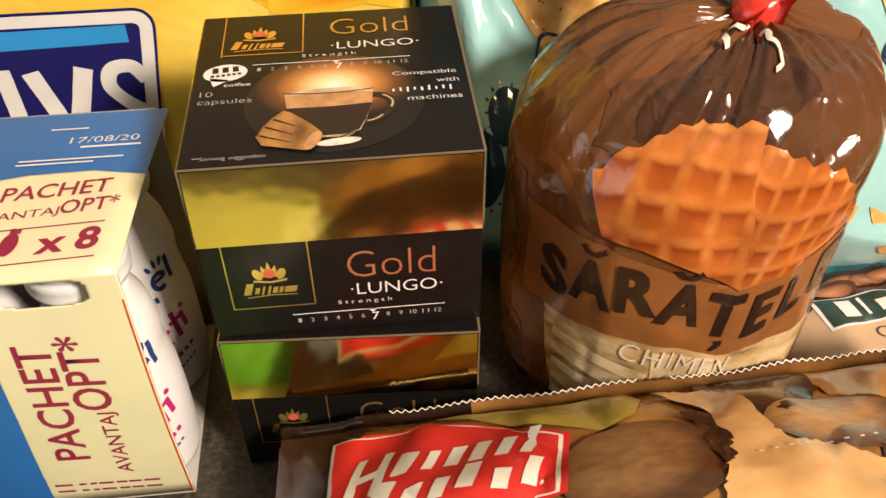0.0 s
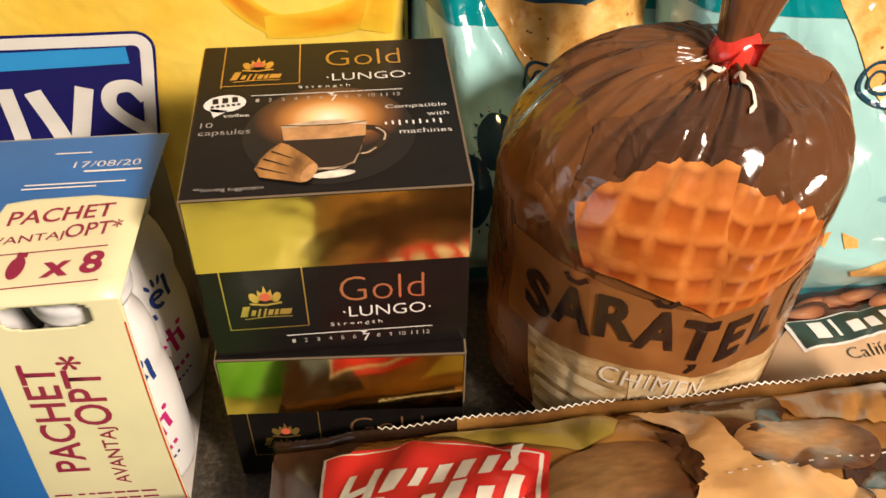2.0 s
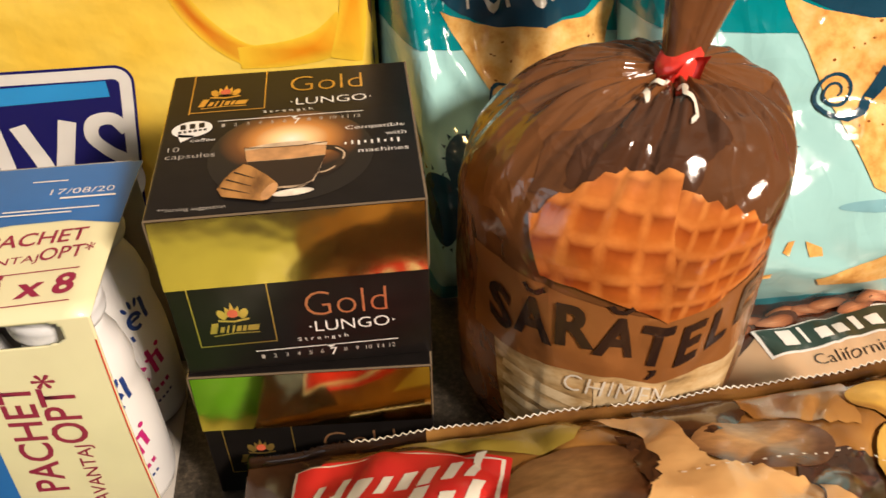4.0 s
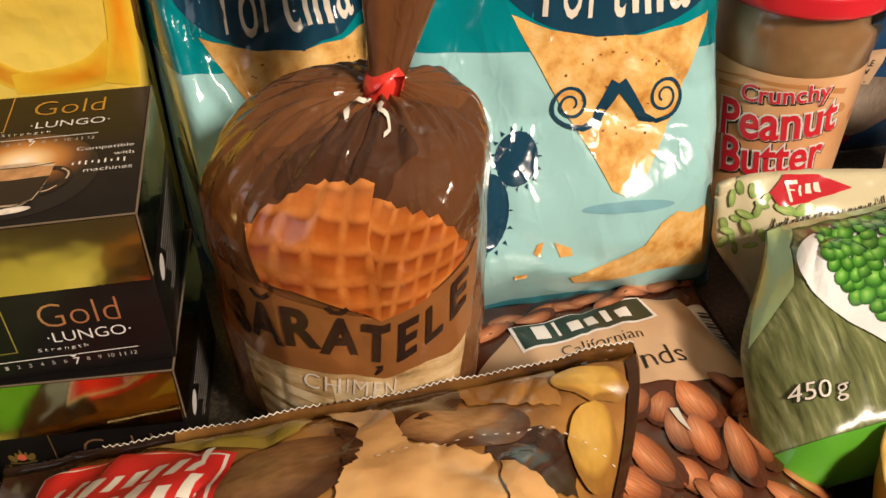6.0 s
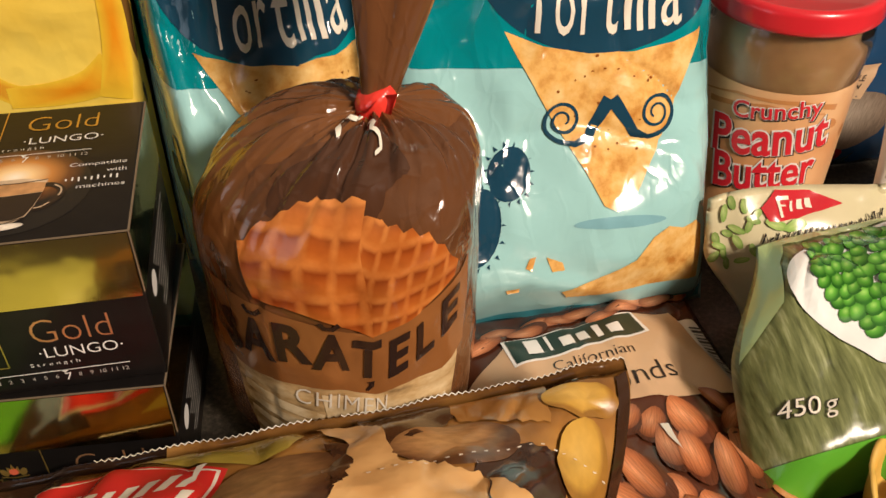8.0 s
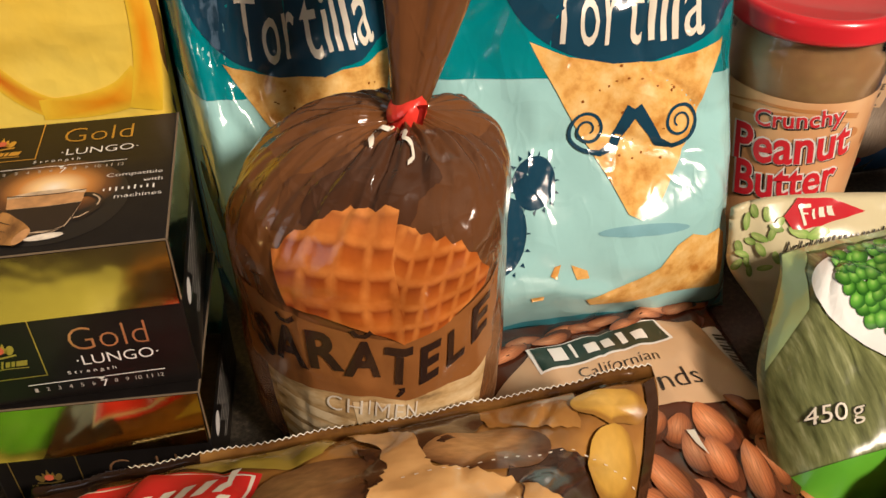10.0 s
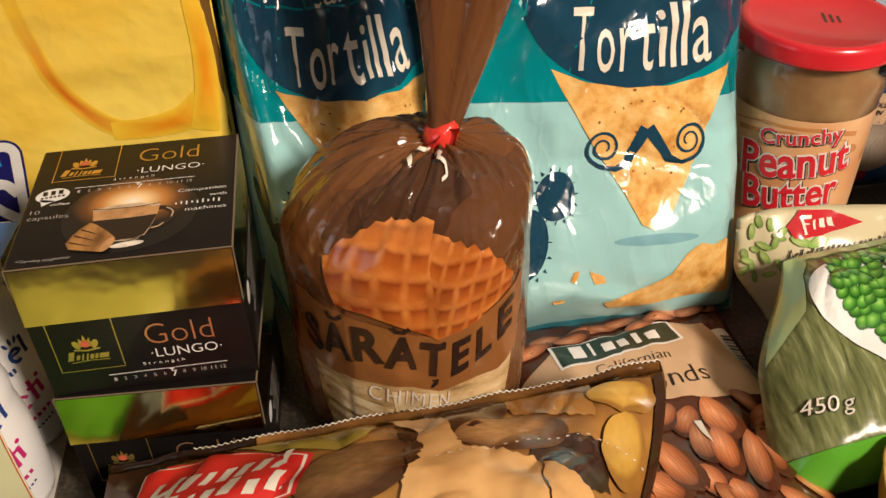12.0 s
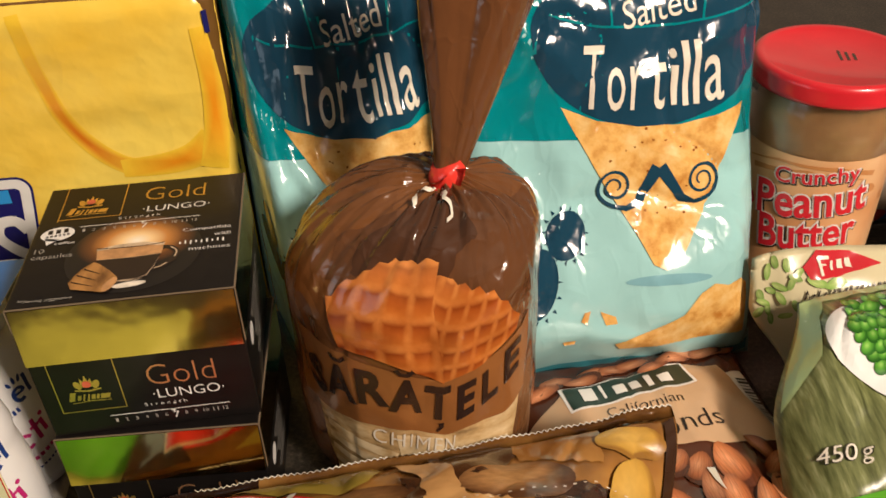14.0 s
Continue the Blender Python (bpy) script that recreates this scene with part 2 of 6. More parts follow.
def band_print(name, middle, rim):
    """A printed band that fades into its ground, across the st layer."""
    m, nt, p = nodes_of(name)
    vec, u, v = uv_node(nt)
    k = math_node(nt, "MAXIMUM", math_node(nt, "ABSOLUTE", v), math_node(nt, "ABSOLUTE", math_node(nt, "MULTIPLY_ADD", u, 2.0, -1.0)))
    link(nt, mix_color(nt, ramp(nt, k, [(0.1, 0.0), (0.95, 1.0)]), middle, rim), p.inputs["Base Color"])
    p.inputs["Roughness"].default_value = 0.27
    p.inputs["Coat Weight"].default_value = 0.25
    film_relief(nt, p, 0.3, 26.0)
    return m


# ---- building helpers ----
def mesh_of(name, bm, material, smooth=True):
    me = bpy.data.meshes.new(name)
    bm.to_mesh(me)
    bm.free()
    me.materials.append(material)
    if smooth:
        me.polygons.foreach_set("use_smooth", [True] * len(me.polygons))
    return me


def part(name, bm, material, parent, label="", smooth=True):
    ob = new(name, mesh_of(name, bm, material, smooth))
    ob.parent = parent
    if label:
        ob["label"] = label
    return ob


def thing(name, label, category, group="", at=(0, 0, 0), turn=0.0, kind=""):
    ob = new(name)
    ob.empty_display_size = 0.01
    ob.matrix_world = pose(*at, 0, 0, turn)
    return tagged(ob, label, category, group, kind)


def box_bm(x0, x1, y0, y1, z0, z1, bevel=0.0, seg=2):
    bm = bmesh.new()
    bmesh.ops.create_cube(bm, size=1.0, matrix=Matrix.Translation(((x0 + x1) / 2, (y0 + y1) / 2, (z0 + z1) / 2)) @ Matrix.Diagonal((x1 - x0, y1 - y0, z1 - z0, 1)))
    if bevel:
        bmesh.ops.bevel(bm, geom=bm.edges[:], offset=bevel, segments=seg, affect="EDGES", profile=0.6)
    return bm


def lathe_bm(profile, seg=48, at=(0, 0, 0)):
    """A turned form from (radius, height) pairs."""
    bm = bmesh.new()
    rings = []
    for r, z in profile:
        rings.append([bm.verts.new((at[0] + r * math.cos(2 * math.pi * i / seg), at[1] + r * math.sin(2 * math.pi * i / seg), at[2] + z)) for i in range(seg)])
    for a, b in zip(rings, rings[1:]):
        for i in range(seg):
            bm.faces.new((a[i], a[(i + 1) % seg], b[(i + 1) % seg], b[i]))
    bm.faces.new(rings[0][::-1])
    bm.faces.new(rings[-1])
    return bm


def smooth01(x):
    x = min(1.0, max(0.0, x))
    return x * x * (3 - 2 * x)


def fold(p, scale, seed=0.0):
    """Ridged noise from 0 to 1: sharp creases of film."""
    return 1 - abs(noise.noise(Vector(p) * scale + Vector((seed, seed * 1.7, -seed))))


def soft(p, scale, seed=0.0):
    return noise.noise(Vector(p) * scale + Vector((seed, -seed, seed * 0.6)))


def normal_at(f, s, t, e=0.0012):
    n = (f(s + e, t) - f(s - e, t)).cross(f(s, t + e) - f(s, t - e))
    return n.normalized() if n.length > 1e-12 else Vector((0, -1, 0))


def grid_bm(f, s0, s1, t0, t1, step=0.0025, closed=False, back=None):
    """A sheet over the metres s, t; with back, a bag closed by a second sheet along its rim."""
    nu, nv = max(2, round((s1 - s0) / step)), max(2, round((t1 - t0) / step))
    bm = bmesh.new()
    sheets = []
    for g in ([f, back] if back else [f]):
        sheets.append([[bm.verts.new(g(s0 + (s1 - s0) * i / nu, t0 + (t1 - t0) * j / nv)) for i in range(nu + 1)] for j in range(nv + 1)])
    a = sheets[0]
    if back:
        for j in range(nv + 1):
            for i in range(nu + 1):
                if i in (0, nu) or j in (0, nv):
                    v = sheets[1][j][i]
                    sheets[1][j][i] = a[j][i]
                    bm.verts.remove(v)
    for k, sh in enumerate(sheets):
        for j in range(nv):
            for i in range(nu):
                q = (sh[j][i], sh[j][i + 1], sh[j + 1][i + 1], sh[j + 1][i])
                if k:
                    q = q[::-1]
                    if len(set(q)) < 3 or bm.faces.get(q):
                        continue
                bm.faces.new(q)
    return bm


# flat pictures, in metres of the sheet they are printed on
def outline(points):
    return ([Vector((*p, 0)) for p in points], [list(range(len(points)))])


def ellipse(cx, cy, rx, ry, n=28, turn=0.0, a0=0.0, a1=360.0):
    c, s = math.cos(radians(turn)), math.sin(radians(turn))
    pts = []
    for i in range(n if a1 - a0 >= 360 else n + 1):
        a = radians(a0 + (a1 - a0) * i / n)
        x, y = rx * math.cos(a), ry * math.sin(a)
        pts.append((cx + x * c - y * s, cy + x * s + y * c))
    return outline(pts)


def rect(cx, cy, w, h, turn=0.0, shear=0.0):
    c, s = math.cos(radians(turn)), math.sin(radians(turn))
    pts = []
    for x, y in ((-w / 2, -h / 2), (w / 2, -h / 2), (w / 2, h / 2), (-w / 2, h / 2)):
        x += shear * y
        pts.append((cx + x * c - y * s, cy + x * s + y * c))
    return outline(pts)


def stroke(points, width, ends=None):
    """A line of some width (from and to, where ends is given) along the points."""
    vs, fs = [], []
    n = len(points)
    for i, (x, y) in enumerate(points):
        x0, y0 = points[max(0, i - 1)]
        x1, y1 = points[min(n - 1, i + 1)]
        d = Vector((x1 - x0, y1 - y0, 0))
        d = d.normalized() if d.length else Vector((1, 0, 0))
        k = i / (n - 1)
        w = width if ends is None else ends[0] + (ends[1] - ends[0]) * k
        nrm = Vector((-d.y, d.x, 0)) * w / 2
        vs += [Vector((x, y, 0)) + nrm, Vector((x, y, 0)) - nrm]
        if i:
            fs.append([2 * i - 2, 2 * i - 1, 2 * i + 1, 2 * i])
    return vs, fs


def spiral(cx, cy, r0, r1, a0, turns, n=40):
    pts = []
    for i in range(n + 1):
        k = i / n
        a = radians(a0) + 2 * math.pi * turns * k
        r = r0 + (r1 - r0) * k
        pts.append((cx + r * math.cos(a), cy + r * math.sin(a)))
    return pts


def joined(*shapes):
    vs, fs = [], []
    for v, f in shapes:
        o = len(vs)
        vs += v
        fs += [[i + o for i in face] for face in f]
    return vs, fs


def moved(shape, cx=0.0, cy=0.0, turn=0.0, sx=1.0, sy=1.0, shear=0.0):
    m = pose(cx, cy, 0, 0, 0, turn)
    return [m @ Vector(((v.x + shear * v.y) * sx, v.y * sy, 0)) for v in shape[0]], shape[1]


def words(text, cx, cy, w, h, turn=0.0, shear=0.0, bold=0.0, gap=1.0):
    """Lettering in the built-in font, fitted into w by h metres about its middle."""
    data = bpy.data.curves.new("lettering", "FONT")
    data.body, data.size, data.offset, data.space_character, data.resolution_u, data.fill_mode = text, 1.0, bold, gap, 3, "BOTH"
    ob = new("lettering", data)
    dg = bpy.context.evaluated_depsgraph_get()
    me = bpy.data.meshes.new_from_object(ob.evaluated_get(dg))
    vs = [v.co.copy() for v in me.vertices]
    fs = [list(p.vertices) for p in me.polygons]
    bpy.data.objects.remove(ob)
    bpy.data.meshes.remove(me)
    bpy.data.curves.remove(data)
    x0, x1 = min(v.x for v in vs), max(v.x for v in vs)
    y0, y1 = min(v.y for v in vs), max(v.y for v in vs)
    sx, sy = w / max(1e-6, x1 - x0), (h / (y1 - y0) if h else w / (x1 - x0))
    flat = [Vector(((v.x - (x0 + x1) / 2) * sx, (v.y - (y0 + y1) / 2) * sy, 0)) for v in vs]
    return moved((flat, fs), cx, cy, turn, shear=shear)


def decal(name, shape, f, off, material, parent, label="", step=0.0026, local=None):
    """Lays a flat picture on the sheet f, off metres above it, cut finely enough to follow it."""
    bm = bmesh.new()
    vs = [bm.verts.new(v) for v in shape[0]]
    for face in shape[1]:
        try:
            bm.faces.new([vs[i] for i in face])
        except ValueError:
            pass
    bmesh.ops.triangulate(bm, faces=bm.faces[:])
    if step:
        for axis in (0, 1):
            lo, hi = min(v.co[axis] for v in bm.verts), max(v.co[axis] for v in bm.verts)
            n = Vector((1, 0, 0)) if axis == 0 else Vector((0, 1, 0))
            k = math.floor(lo / step) + 1
            while k * step < hi:
                bmesh.ops.bisect_plane(bm, geom=bm.verts[:] + bm.edges[:] + bm.faces[:], plane_co=n * (k * step), plane_no=n)
                k += 1
    uv = bm.loops.layers.uv.new("st")
    for face in bm.faces:
        if face.normal.z < 0:
            face.normal_flip()
        for lp in face.loops:
            x, y = lp.vert.co.x, lp.vert.co.y
            lp[uv].uv = local(x, y) if local else (x, y)
    for v in bm.verts:
        s, t = v.co.x, v.co.y
        v.co = f(s, t) + normal_at(f, s, t) * off
    return part(name, bm, material, parent, label)


def blobs(name, items, f, off, material, parent, label="", n=16, pinch=0.0):
    """Printed round things, a part each, with an st layer from -1 to 1; items: (cx, cy, rx, ry, turn)."""
    for i, (cx, cy, rx, ry, turn) in enumerate(items):
        bm = bmesh.new()
        uv = bm.loops.layers.uv.new("st")
        c, s = math.cos(radians(turn)), math.sin(radians(turn))
        rings = [[(0.0, 0.0)]] + [[(k * math.cos(2 * math.pi * j / n) * (1 - pinch * math.sin(2 * math.pi * j / n)), k * math.sin(2 * math.pi * j / n)) for j in range(n)] for k in (0.35, 0.7, 1.0)]
        o = off + 0.00012 * (i % 7)
        made = []
        for ring in rings:
            row = []
            for u, v in ring:
                x, y = u * rx, v * ry
                a, b = cx + x * c - y * s, cy + x * s + y * c
                row.append((bm.verts.new(f(a, b) + normal_at(f, a, b) * o), (u, v)))
            made.append(row)
        tris = [(made[0][0], made[1][j], made[1][(j + 1) % n]) for j in range(n)]
        for p, q in zip(made[1:], made[2:]):
            tris += [(p[j], q[j], q[(j + 1) % n], p[(j + 1) % n]) for j in range(n)]
        for quad in tris:
            face = bm.faces.new([x[0] for x in quad])
            for lp, x in zip(face.loops, quad):
                lp[uv].uv = x[1]
        part(name, bm, material, parent, label)


def ribbon(name, points, widths, f, off, material, parent, label="", across=6):
    """A printed band along the points; the st layer runs from -1 to 1 across it."""
    bm = bmesh.new()
    uv = bm.loops.layers.uv.new("st")
    n, rows = len(points), []
    for i, (x, y) in enumerate(points):
        x0, y0 = points[max(0, i - 1)]
        x1, y1 = points[min(n - 1, i + 1)]
        d = Vector((x1 - x0, y1 - y0)).normalized()
        w = widths[0] + (widths[1] - widths[0]) * i / (n - 1)
        row = []
        for j in range(across + 1):
            k = 2 * j / across - 1
            s, t = x - d.y * k * w / 2, y + d.x * k * w / 2
            row.append((bm.verts.new(f(s, t) + normal_at(f, s, t) * off), (i / (n - 1), k)))
        rows.append(row)
    for p, q in zip(rows, rows[1:]):
        for j in range(across):
            quad = (p[j], q[j], q[j + 1], p[j + 1])
            face = bm.faces.new([v[0] for v in quad])
            for lp, v in zip(face.loops, quad):
                lp[uv].uv = v[1]
    return part(name, bm, material, parent, label)


def curve_through(points, n=8):
    """Points of a smooth line through the given ones."""
    out = []
    for i in range(len(points) - 1):
        p = [Vector(points[max(0, min(len(points) - 1, i + k))]) for k in (-1, 0, 1, 2)]
        for j in range(n):
            t = j / n
            out.append(tuple(0.5 * ((2 * p[1]) + (p[2] - p[0]) * t + (2 * p[0] - 5 * p[1] + 4 * p[2] - p[3]) * t * t + (3 * p[1] - p[0] - 3 * p[2] + p[3]) * t ** 3)))
    return out + [tuple(points[-1])]


def pieces(name, shapes, f, off, material, parent, label="", step=0.0035):
    """Several pictures of one kind, a part each."""
    for shape in shapes:
        decal(name, shape, f, off, material, parent, label, step)


def jagged(points, amount, seed, n=6):
    """A torn outline: points joined by uneven steps."""
    rnd = random.Random(seed)
    out = []
    for (x0, y0), (x1, y1) in zip(points, points[1:] + points[:1]):
        for i in range(n):
            k = i / n
            out.append((x0 + (x1 - x0) * k + rnd.uniform(-amount, amount), y0 + (y1 - y0) * k + rnd.uniform(-amount, amount)))
    return out


def flat_sheet(o, ex, ey, out=0.0):
    o, ex, ey = Vector(o), Vector(ex).normalized(), Vector(ey).normalized()
    n = ex.cross(ey)
    return lambda s, t: o + ex * s + ey * t + n * out


# ---- the room ----
def structure(name, bm, material, label, smooth=False):
    return tagged(new(name, mesh_of(name, bm, material, smooth)), label, name.split("_")[0], kind="structure")


structure("worktop", box_bm(-1.5, 1.7, -0.42, 0.62, -0.04, 0.0, 0.004), M_STONE, "dark speckled stone kitchen worktop")
structure("wall_back", box_bm(-1.6, 1.8, 0.62, 0.72, -0.9, 1.6), M_WALL, "plain grey-brown wall behind the worktop")
structure("wall_front", box_bm(-1.6, 1.8, -2.5, -2.4, -0.9, 1.6), M_WALL, "plain grey-brown wall across the room")
structure("wall_left", box_bm(-1.7, -1.6, -2.5, 0.72, -0.9, 1.6), M_WALL, "plain grey-brown side wall")
structure("wall_right", box_bm(1.8, 1.9, -2.5, 0.72, -0.9, 1.6), M_WALL, "plain grey-brown side wall")
structure("ceiling", box_bm(-1.7, 1.9, -2.5, 0.72, 1.6, 1.7), M_CEIL, "plain pale ceiling")
structure("floor", box_bm(-1.7, 1.9, -2.5, 0.72, -1.0, -0.9), M_FLOOR, "brown wooden floor")


# ---- coffee boxes ----
W, H = 0.082, 0.0664


def crest(f, name, cx, cy, w, parent):
    """The maker's crest and name, as plain shapes."""
    k = w / 0.02
    decal(name, joined(outline([(cx - 0.003 * k, cy + 0.0005 * k), (cx - 0.0025 * k, cy + 0.006 * k), (cx - 0.001 * k, cy + 0.004 * k), (cx, cy + 0.008 * k), (cx + 0.001 * k, cy + 0.004 * k), (cx + 0.0025 * k, cy + 0.006 * k), (cx + 0.003 * k, cy + 0.0005 * k)]),
                       ellipse(cx - 0.0042 * k, cy + 0.0018 * k, 0.0016 * k, 0.0028 * k, 12, 20), ellipse(cx + 0.0042 * k, cy + 0.0018 * k, 0.0016 * k, 0.0028 * k, 12, -20),
                       stroke([(cx - 0.006 * k, cy - 0.0012 * k), (cx, cy - 0.0022 * k), (cx + 0.006 * k, cy - 0.0012 * k)], 0.001 * k)), f, 0.0002, M_GOLDINK, parent, step=0)
    decal("crest_shield", ellipse(cx, cy + 0.0022 * k, 0.0021 * k, 0.0021 * k, 14), f, 0.0004, M_CREST, parent, step=0)
    bars = [rect(cx - 0.0082 * k, cy - 0.0052 * k, 0.0026 * k, 0.0056 * k, 0, 0.3)]
    for i, wide in enumerate((0.0016, 0.0008, 0.0008, 0.0018, 0.0014, 0.0018, 0.0026)):
        bars.append(rect(cx + (-0.0052 + 0.00215 * i) * k, cy - 0.0062 * k, wide * k, (0.0042 if i in (1, 2) else 0.003) * k, 0, 0.3))
    bars.append(stroke([(cx - 0.009 * k, cy - 0.0094 * k), (cx, cy - 0.0086 * k), (cx + 0.009 * k, cy - 0.0090 * k)], 0.0005 * k))
    pieces("name_bar", bars, f, 0.0002, M_GOLDINK, parent, step=0)


def strength_scale(f, cx, cy, w, parent):
    decal("strength_word", words("S t r e n g t h", cx - 0.001, cy + 0.0036, 0.0165, 0.0021, bold=-0.006), f, 0.0002, M_WHITE, parent, step=0)
    decal("scale_line", joined(rect(cx, cy, w, 0.00035), outline([(cx - 0.0006, cy + 0.0002), (cx + 0.0012, cy - 0.0015), (cx + 0.003, cy + 0.0002)])), f, 0.0002, M_WHITE, parent, step=0)
    for i in range(12):
        big = i == 6
        decal("number", words(str(i + 1), cx - w / 2 + 0.002 + (w - 0.004) * i / 11, cy - (0.0033 if big else 0.0028), (0.0022 if big else 0.0011) * (1 if i < 9 else 1.9), 0.0034 if big else 0.0018), f, 0.0002, M_WHITE if big else M_DIM, parent, step=0)


def coffee_box(at, turn):
    ob = thing("coffee_box", "black card box of coffee capsules with a mirror-gold foil band", "box", "stacked coffee boxes", at, turn)
    part("carton", box_bm(-W / 2, W / 2, 0, W, 0, H, 0.0007), M_CARD, ob, smooth=False)
    g = 0.0402
    # foil bands a hair proud of the card
    band = box_bm(-W / 2 + 0.0006, W / 2 - 0.0006, -0.0003, 0.001, g, H - 0.0008)
    for v in band.verts:
        if v.co.y < 0 and v.co.z < (g + H) / 2:
            v.co.y -= 0.0019
    part("foil_band", band, M_FOIL, ob, "mirror-gold foil band", smooth=False)
    part("foil_band", box_bm(W / 2 - 0.001, W / 2 + 0.0003, 0.0006, W - 0.0006, g, H - 0.0008), M_FOIL, ob, "mirror-gold foil band", smooth=False)
    part("foil_band", box_bm(-W / 2 - 0.0003, -W / 2 + 0.001, 0.0006, W - 0.0006, g, H - 0.0008), M_FOIL, ob, "mirror-gold foil band", smooth=False)
    for x0, x1, y0, y1 in ((-W / 2, W / 2, -0.0004, 0.0003), (W / 2 - 0.0003, W / 2 + 0.0004, 0, W)):
        part("worn_edge", box_bm(x0, x1, y0, y1, H - 0.0004, H - 0.0001), M_EDGE, ob, "pale worn card edge", smooth=False)
    for x in (-W / 2, W / 2):
        part("worn_edge", box_bm(x - 0.00022, x + 0.00022, -0.00035, 0.0002, g, H - 0.0006), M_EDGE, ob, "pale worn card edge", smooth=False)
    # top face
    f = flat_sheet((0, 0, H), (1, 0, 0), (0, 1, 0), 0.0)
    crest(f, "crest", -0.0222, 0.0668, 0.0170, ob)
    decal("logo_frame", joined(rect(-0.0335, 0.0685, 0.0004, 0.026), rect(-0.0085, 0.0690, 0.0004, 0.025), rect(-0.021, 0.0565, 0.0252, 0.0004)), f, 0.0002, M_GOLDINK, ob, step=0)
    decal("product_word", words("Gold", 0.0125, 0.0710, 0.0250, 0.0098, bold=-0.016), f, 0.0002, M_GOLDINK, ob, step=0)
    decal("variety_word", words("·LUNGO·", 0.0140, 0.0592, 0.0275, 0.0042, bold=-0.008), f, 0.0002, M_WHITE, ob, step=0)
    strength_scale(f, 0.0005, 0.0503, 0.048, ob)
    decal("halo", ellipse(0.001, 0.0285, 0.0260, 0.0250, 40), f, 0.00012, M_GLOW, ob, local=lambda x, y: ((x - 0.001) / 0.0260, (y - 0.0285) / 0.0250))
    grip = curve_through([(0.0115, 0.0300), (0.0150, 0.0292), (0.0176, 0.0260), (0.0165, 0.0215), (0.0125, 0.0172), (0.0095, 0.0165)], 4)
    decal("cup_picture", outline([(-0.0137, 0.0328), (-0.006, 0.0346), (0.004, 0.0348), (0.0124, 0.0330), (0.0115, 0.0250), (0.0098, 0.0180), (0.0080, 0.0125), (0.0045, 0.0098), (-0.0035, 0.0096), (-0.0085, 0.0140), (-0.0112, 0.0200), (-0.0128, 0.0260)]), f, 0.0003, M_CUPGLASS, ob, "printed glass coffee cup", step=0)
    decal("handle_picture", stroke(grip, 0.0026), f, 0.0003, M_COFFEE, ob, "printed dark glass handle", step=0)
    decal("handle_glint", joined(stroke(grip[4:12], 0.0006), stroke(grip[14:20], 0.0005)), f, 0.0005, M_CUPGLASS, ob, step=0)
    decal("crema_picture", outline([(-0.0134, 0.0312), (-0.004, 0.0322), (0.005, 0.0322), (0.0121, 0.0312), (0.0117, 0.0258), (0.0, 0.0250), (-0.0127, 0.0252)]), f, 0.00045, M_CREMA, ob, step=0)
    decal("coffee_picture", outline([(-0.0126, 0.0250), (0.0, 0.0248), (0.0117, 0.0256), (0.0097, 0.0178), (0.0077, 0.0128), (0.0045, 0.0110), (-0.0035, 0.0108), (-0.0080, 0.0145), (-0.0108, 0.0200)]), f, 0.00045, M_COFFEE, ob, step=0)
    decal("rim_picture", joined(stroke([(-0.0137, 0.0326), (-0.006, 0.0318), (0.004, 0.0318), (0.0124, 0.0328)], 0.0004), stroke([(-0.0042, 0.0098), (0.002, 0.0093), (0.0078, 0.0118)], 0.0005)), f, 0.0006, M_COFFEE, ob, step=0)
    decal("foot_picture", joined(ellipse(0.0020, 0.0078, 0.0062, 0.0017, 24, 6)), f, 0.0003, M_GLINT, ob, step=0)
    decal("capsule_picture", outline([(-0.0207, 0.0118), (-0.0195, 0.0155), (-0.0170, 0.0198), (-0.0135, 0.0238), (-0.0112, 0.0226), (-0.0060, 0.0170), (-0.0030, 0.0128), (-0.0034, 0.0075), (-0.0070, 0.0043), (-0.0120, 0.0058), (-0.0190, 0.0078)]), f, 0.0006, M_CAPSULE, ob, "printed golden capsule", step=0)
    decal("capsule_end", ellipse(-0.0050, 0.0084, 0.0019, 0.0045, 20, -24), f, 0.0008, M_CREMA, ob, step=0)
    pieces("capsule_fold", (stroke([(-0.0205, 0.0120), (-0.0193, 0.0160), (-0.0168, 0.0203), (-0.0134, 0.0240)], 0.0006), stroke([(-0.0160, 0.0195), (-0.0095, 0.0155)], 0.0005, (0.0007, 0.0002)), stroke([(-0.0182, 0.0160), (-0.0105, 0.0118)], 0.0005, (0.0007, 0.0002)), stroke([(-0.0195, 0.0120), (-0.0110, 0.0082)], 0.0005, (0.0007, 0.0002))), f, 0.0008, M_COFFEE, ob, step=0)
    decal("seal_shape", joined(ellipse(-0.0315, 0.0466, 0.0066, 0.0048, 24, 8), outline([(-0.0360, 0.0441), (-0.0345, 0.0391), (-0.0300, 0.0426)])), f, 0.0002, M_WHITE, ob, "small white seal shape", step=0)
    decal("seal_bars", joined(*[rect(-0.0345 + 0.0030 * i, 0.0479 + 0.0003 * i, 0.0018, 0.0030, 4) for i in range(3)], *[rect(-0.0352 + 0.0016 * i, 0.0448 + 0.0002 * i, 0.0010, 0.0012, 4) for i in range(6)]), f, 0.0003, M_CARD, ob, step=0)
    decal("coffee_word", words("coffee", -0.0275, 0.0398, 0.0078, 0.0017), f, 0.0002, M_WHITE, ob, step=0)
    decal("count_word", joined(words("10", -0.0362, 0.0352, 0.0036, 0.0026, bold=-0.01), words("capsules", -0.0306, 0.0308, 0.0155, 0.0034, bold=-0.01)), f, 0.0002, M_DIM, ob, step=0)
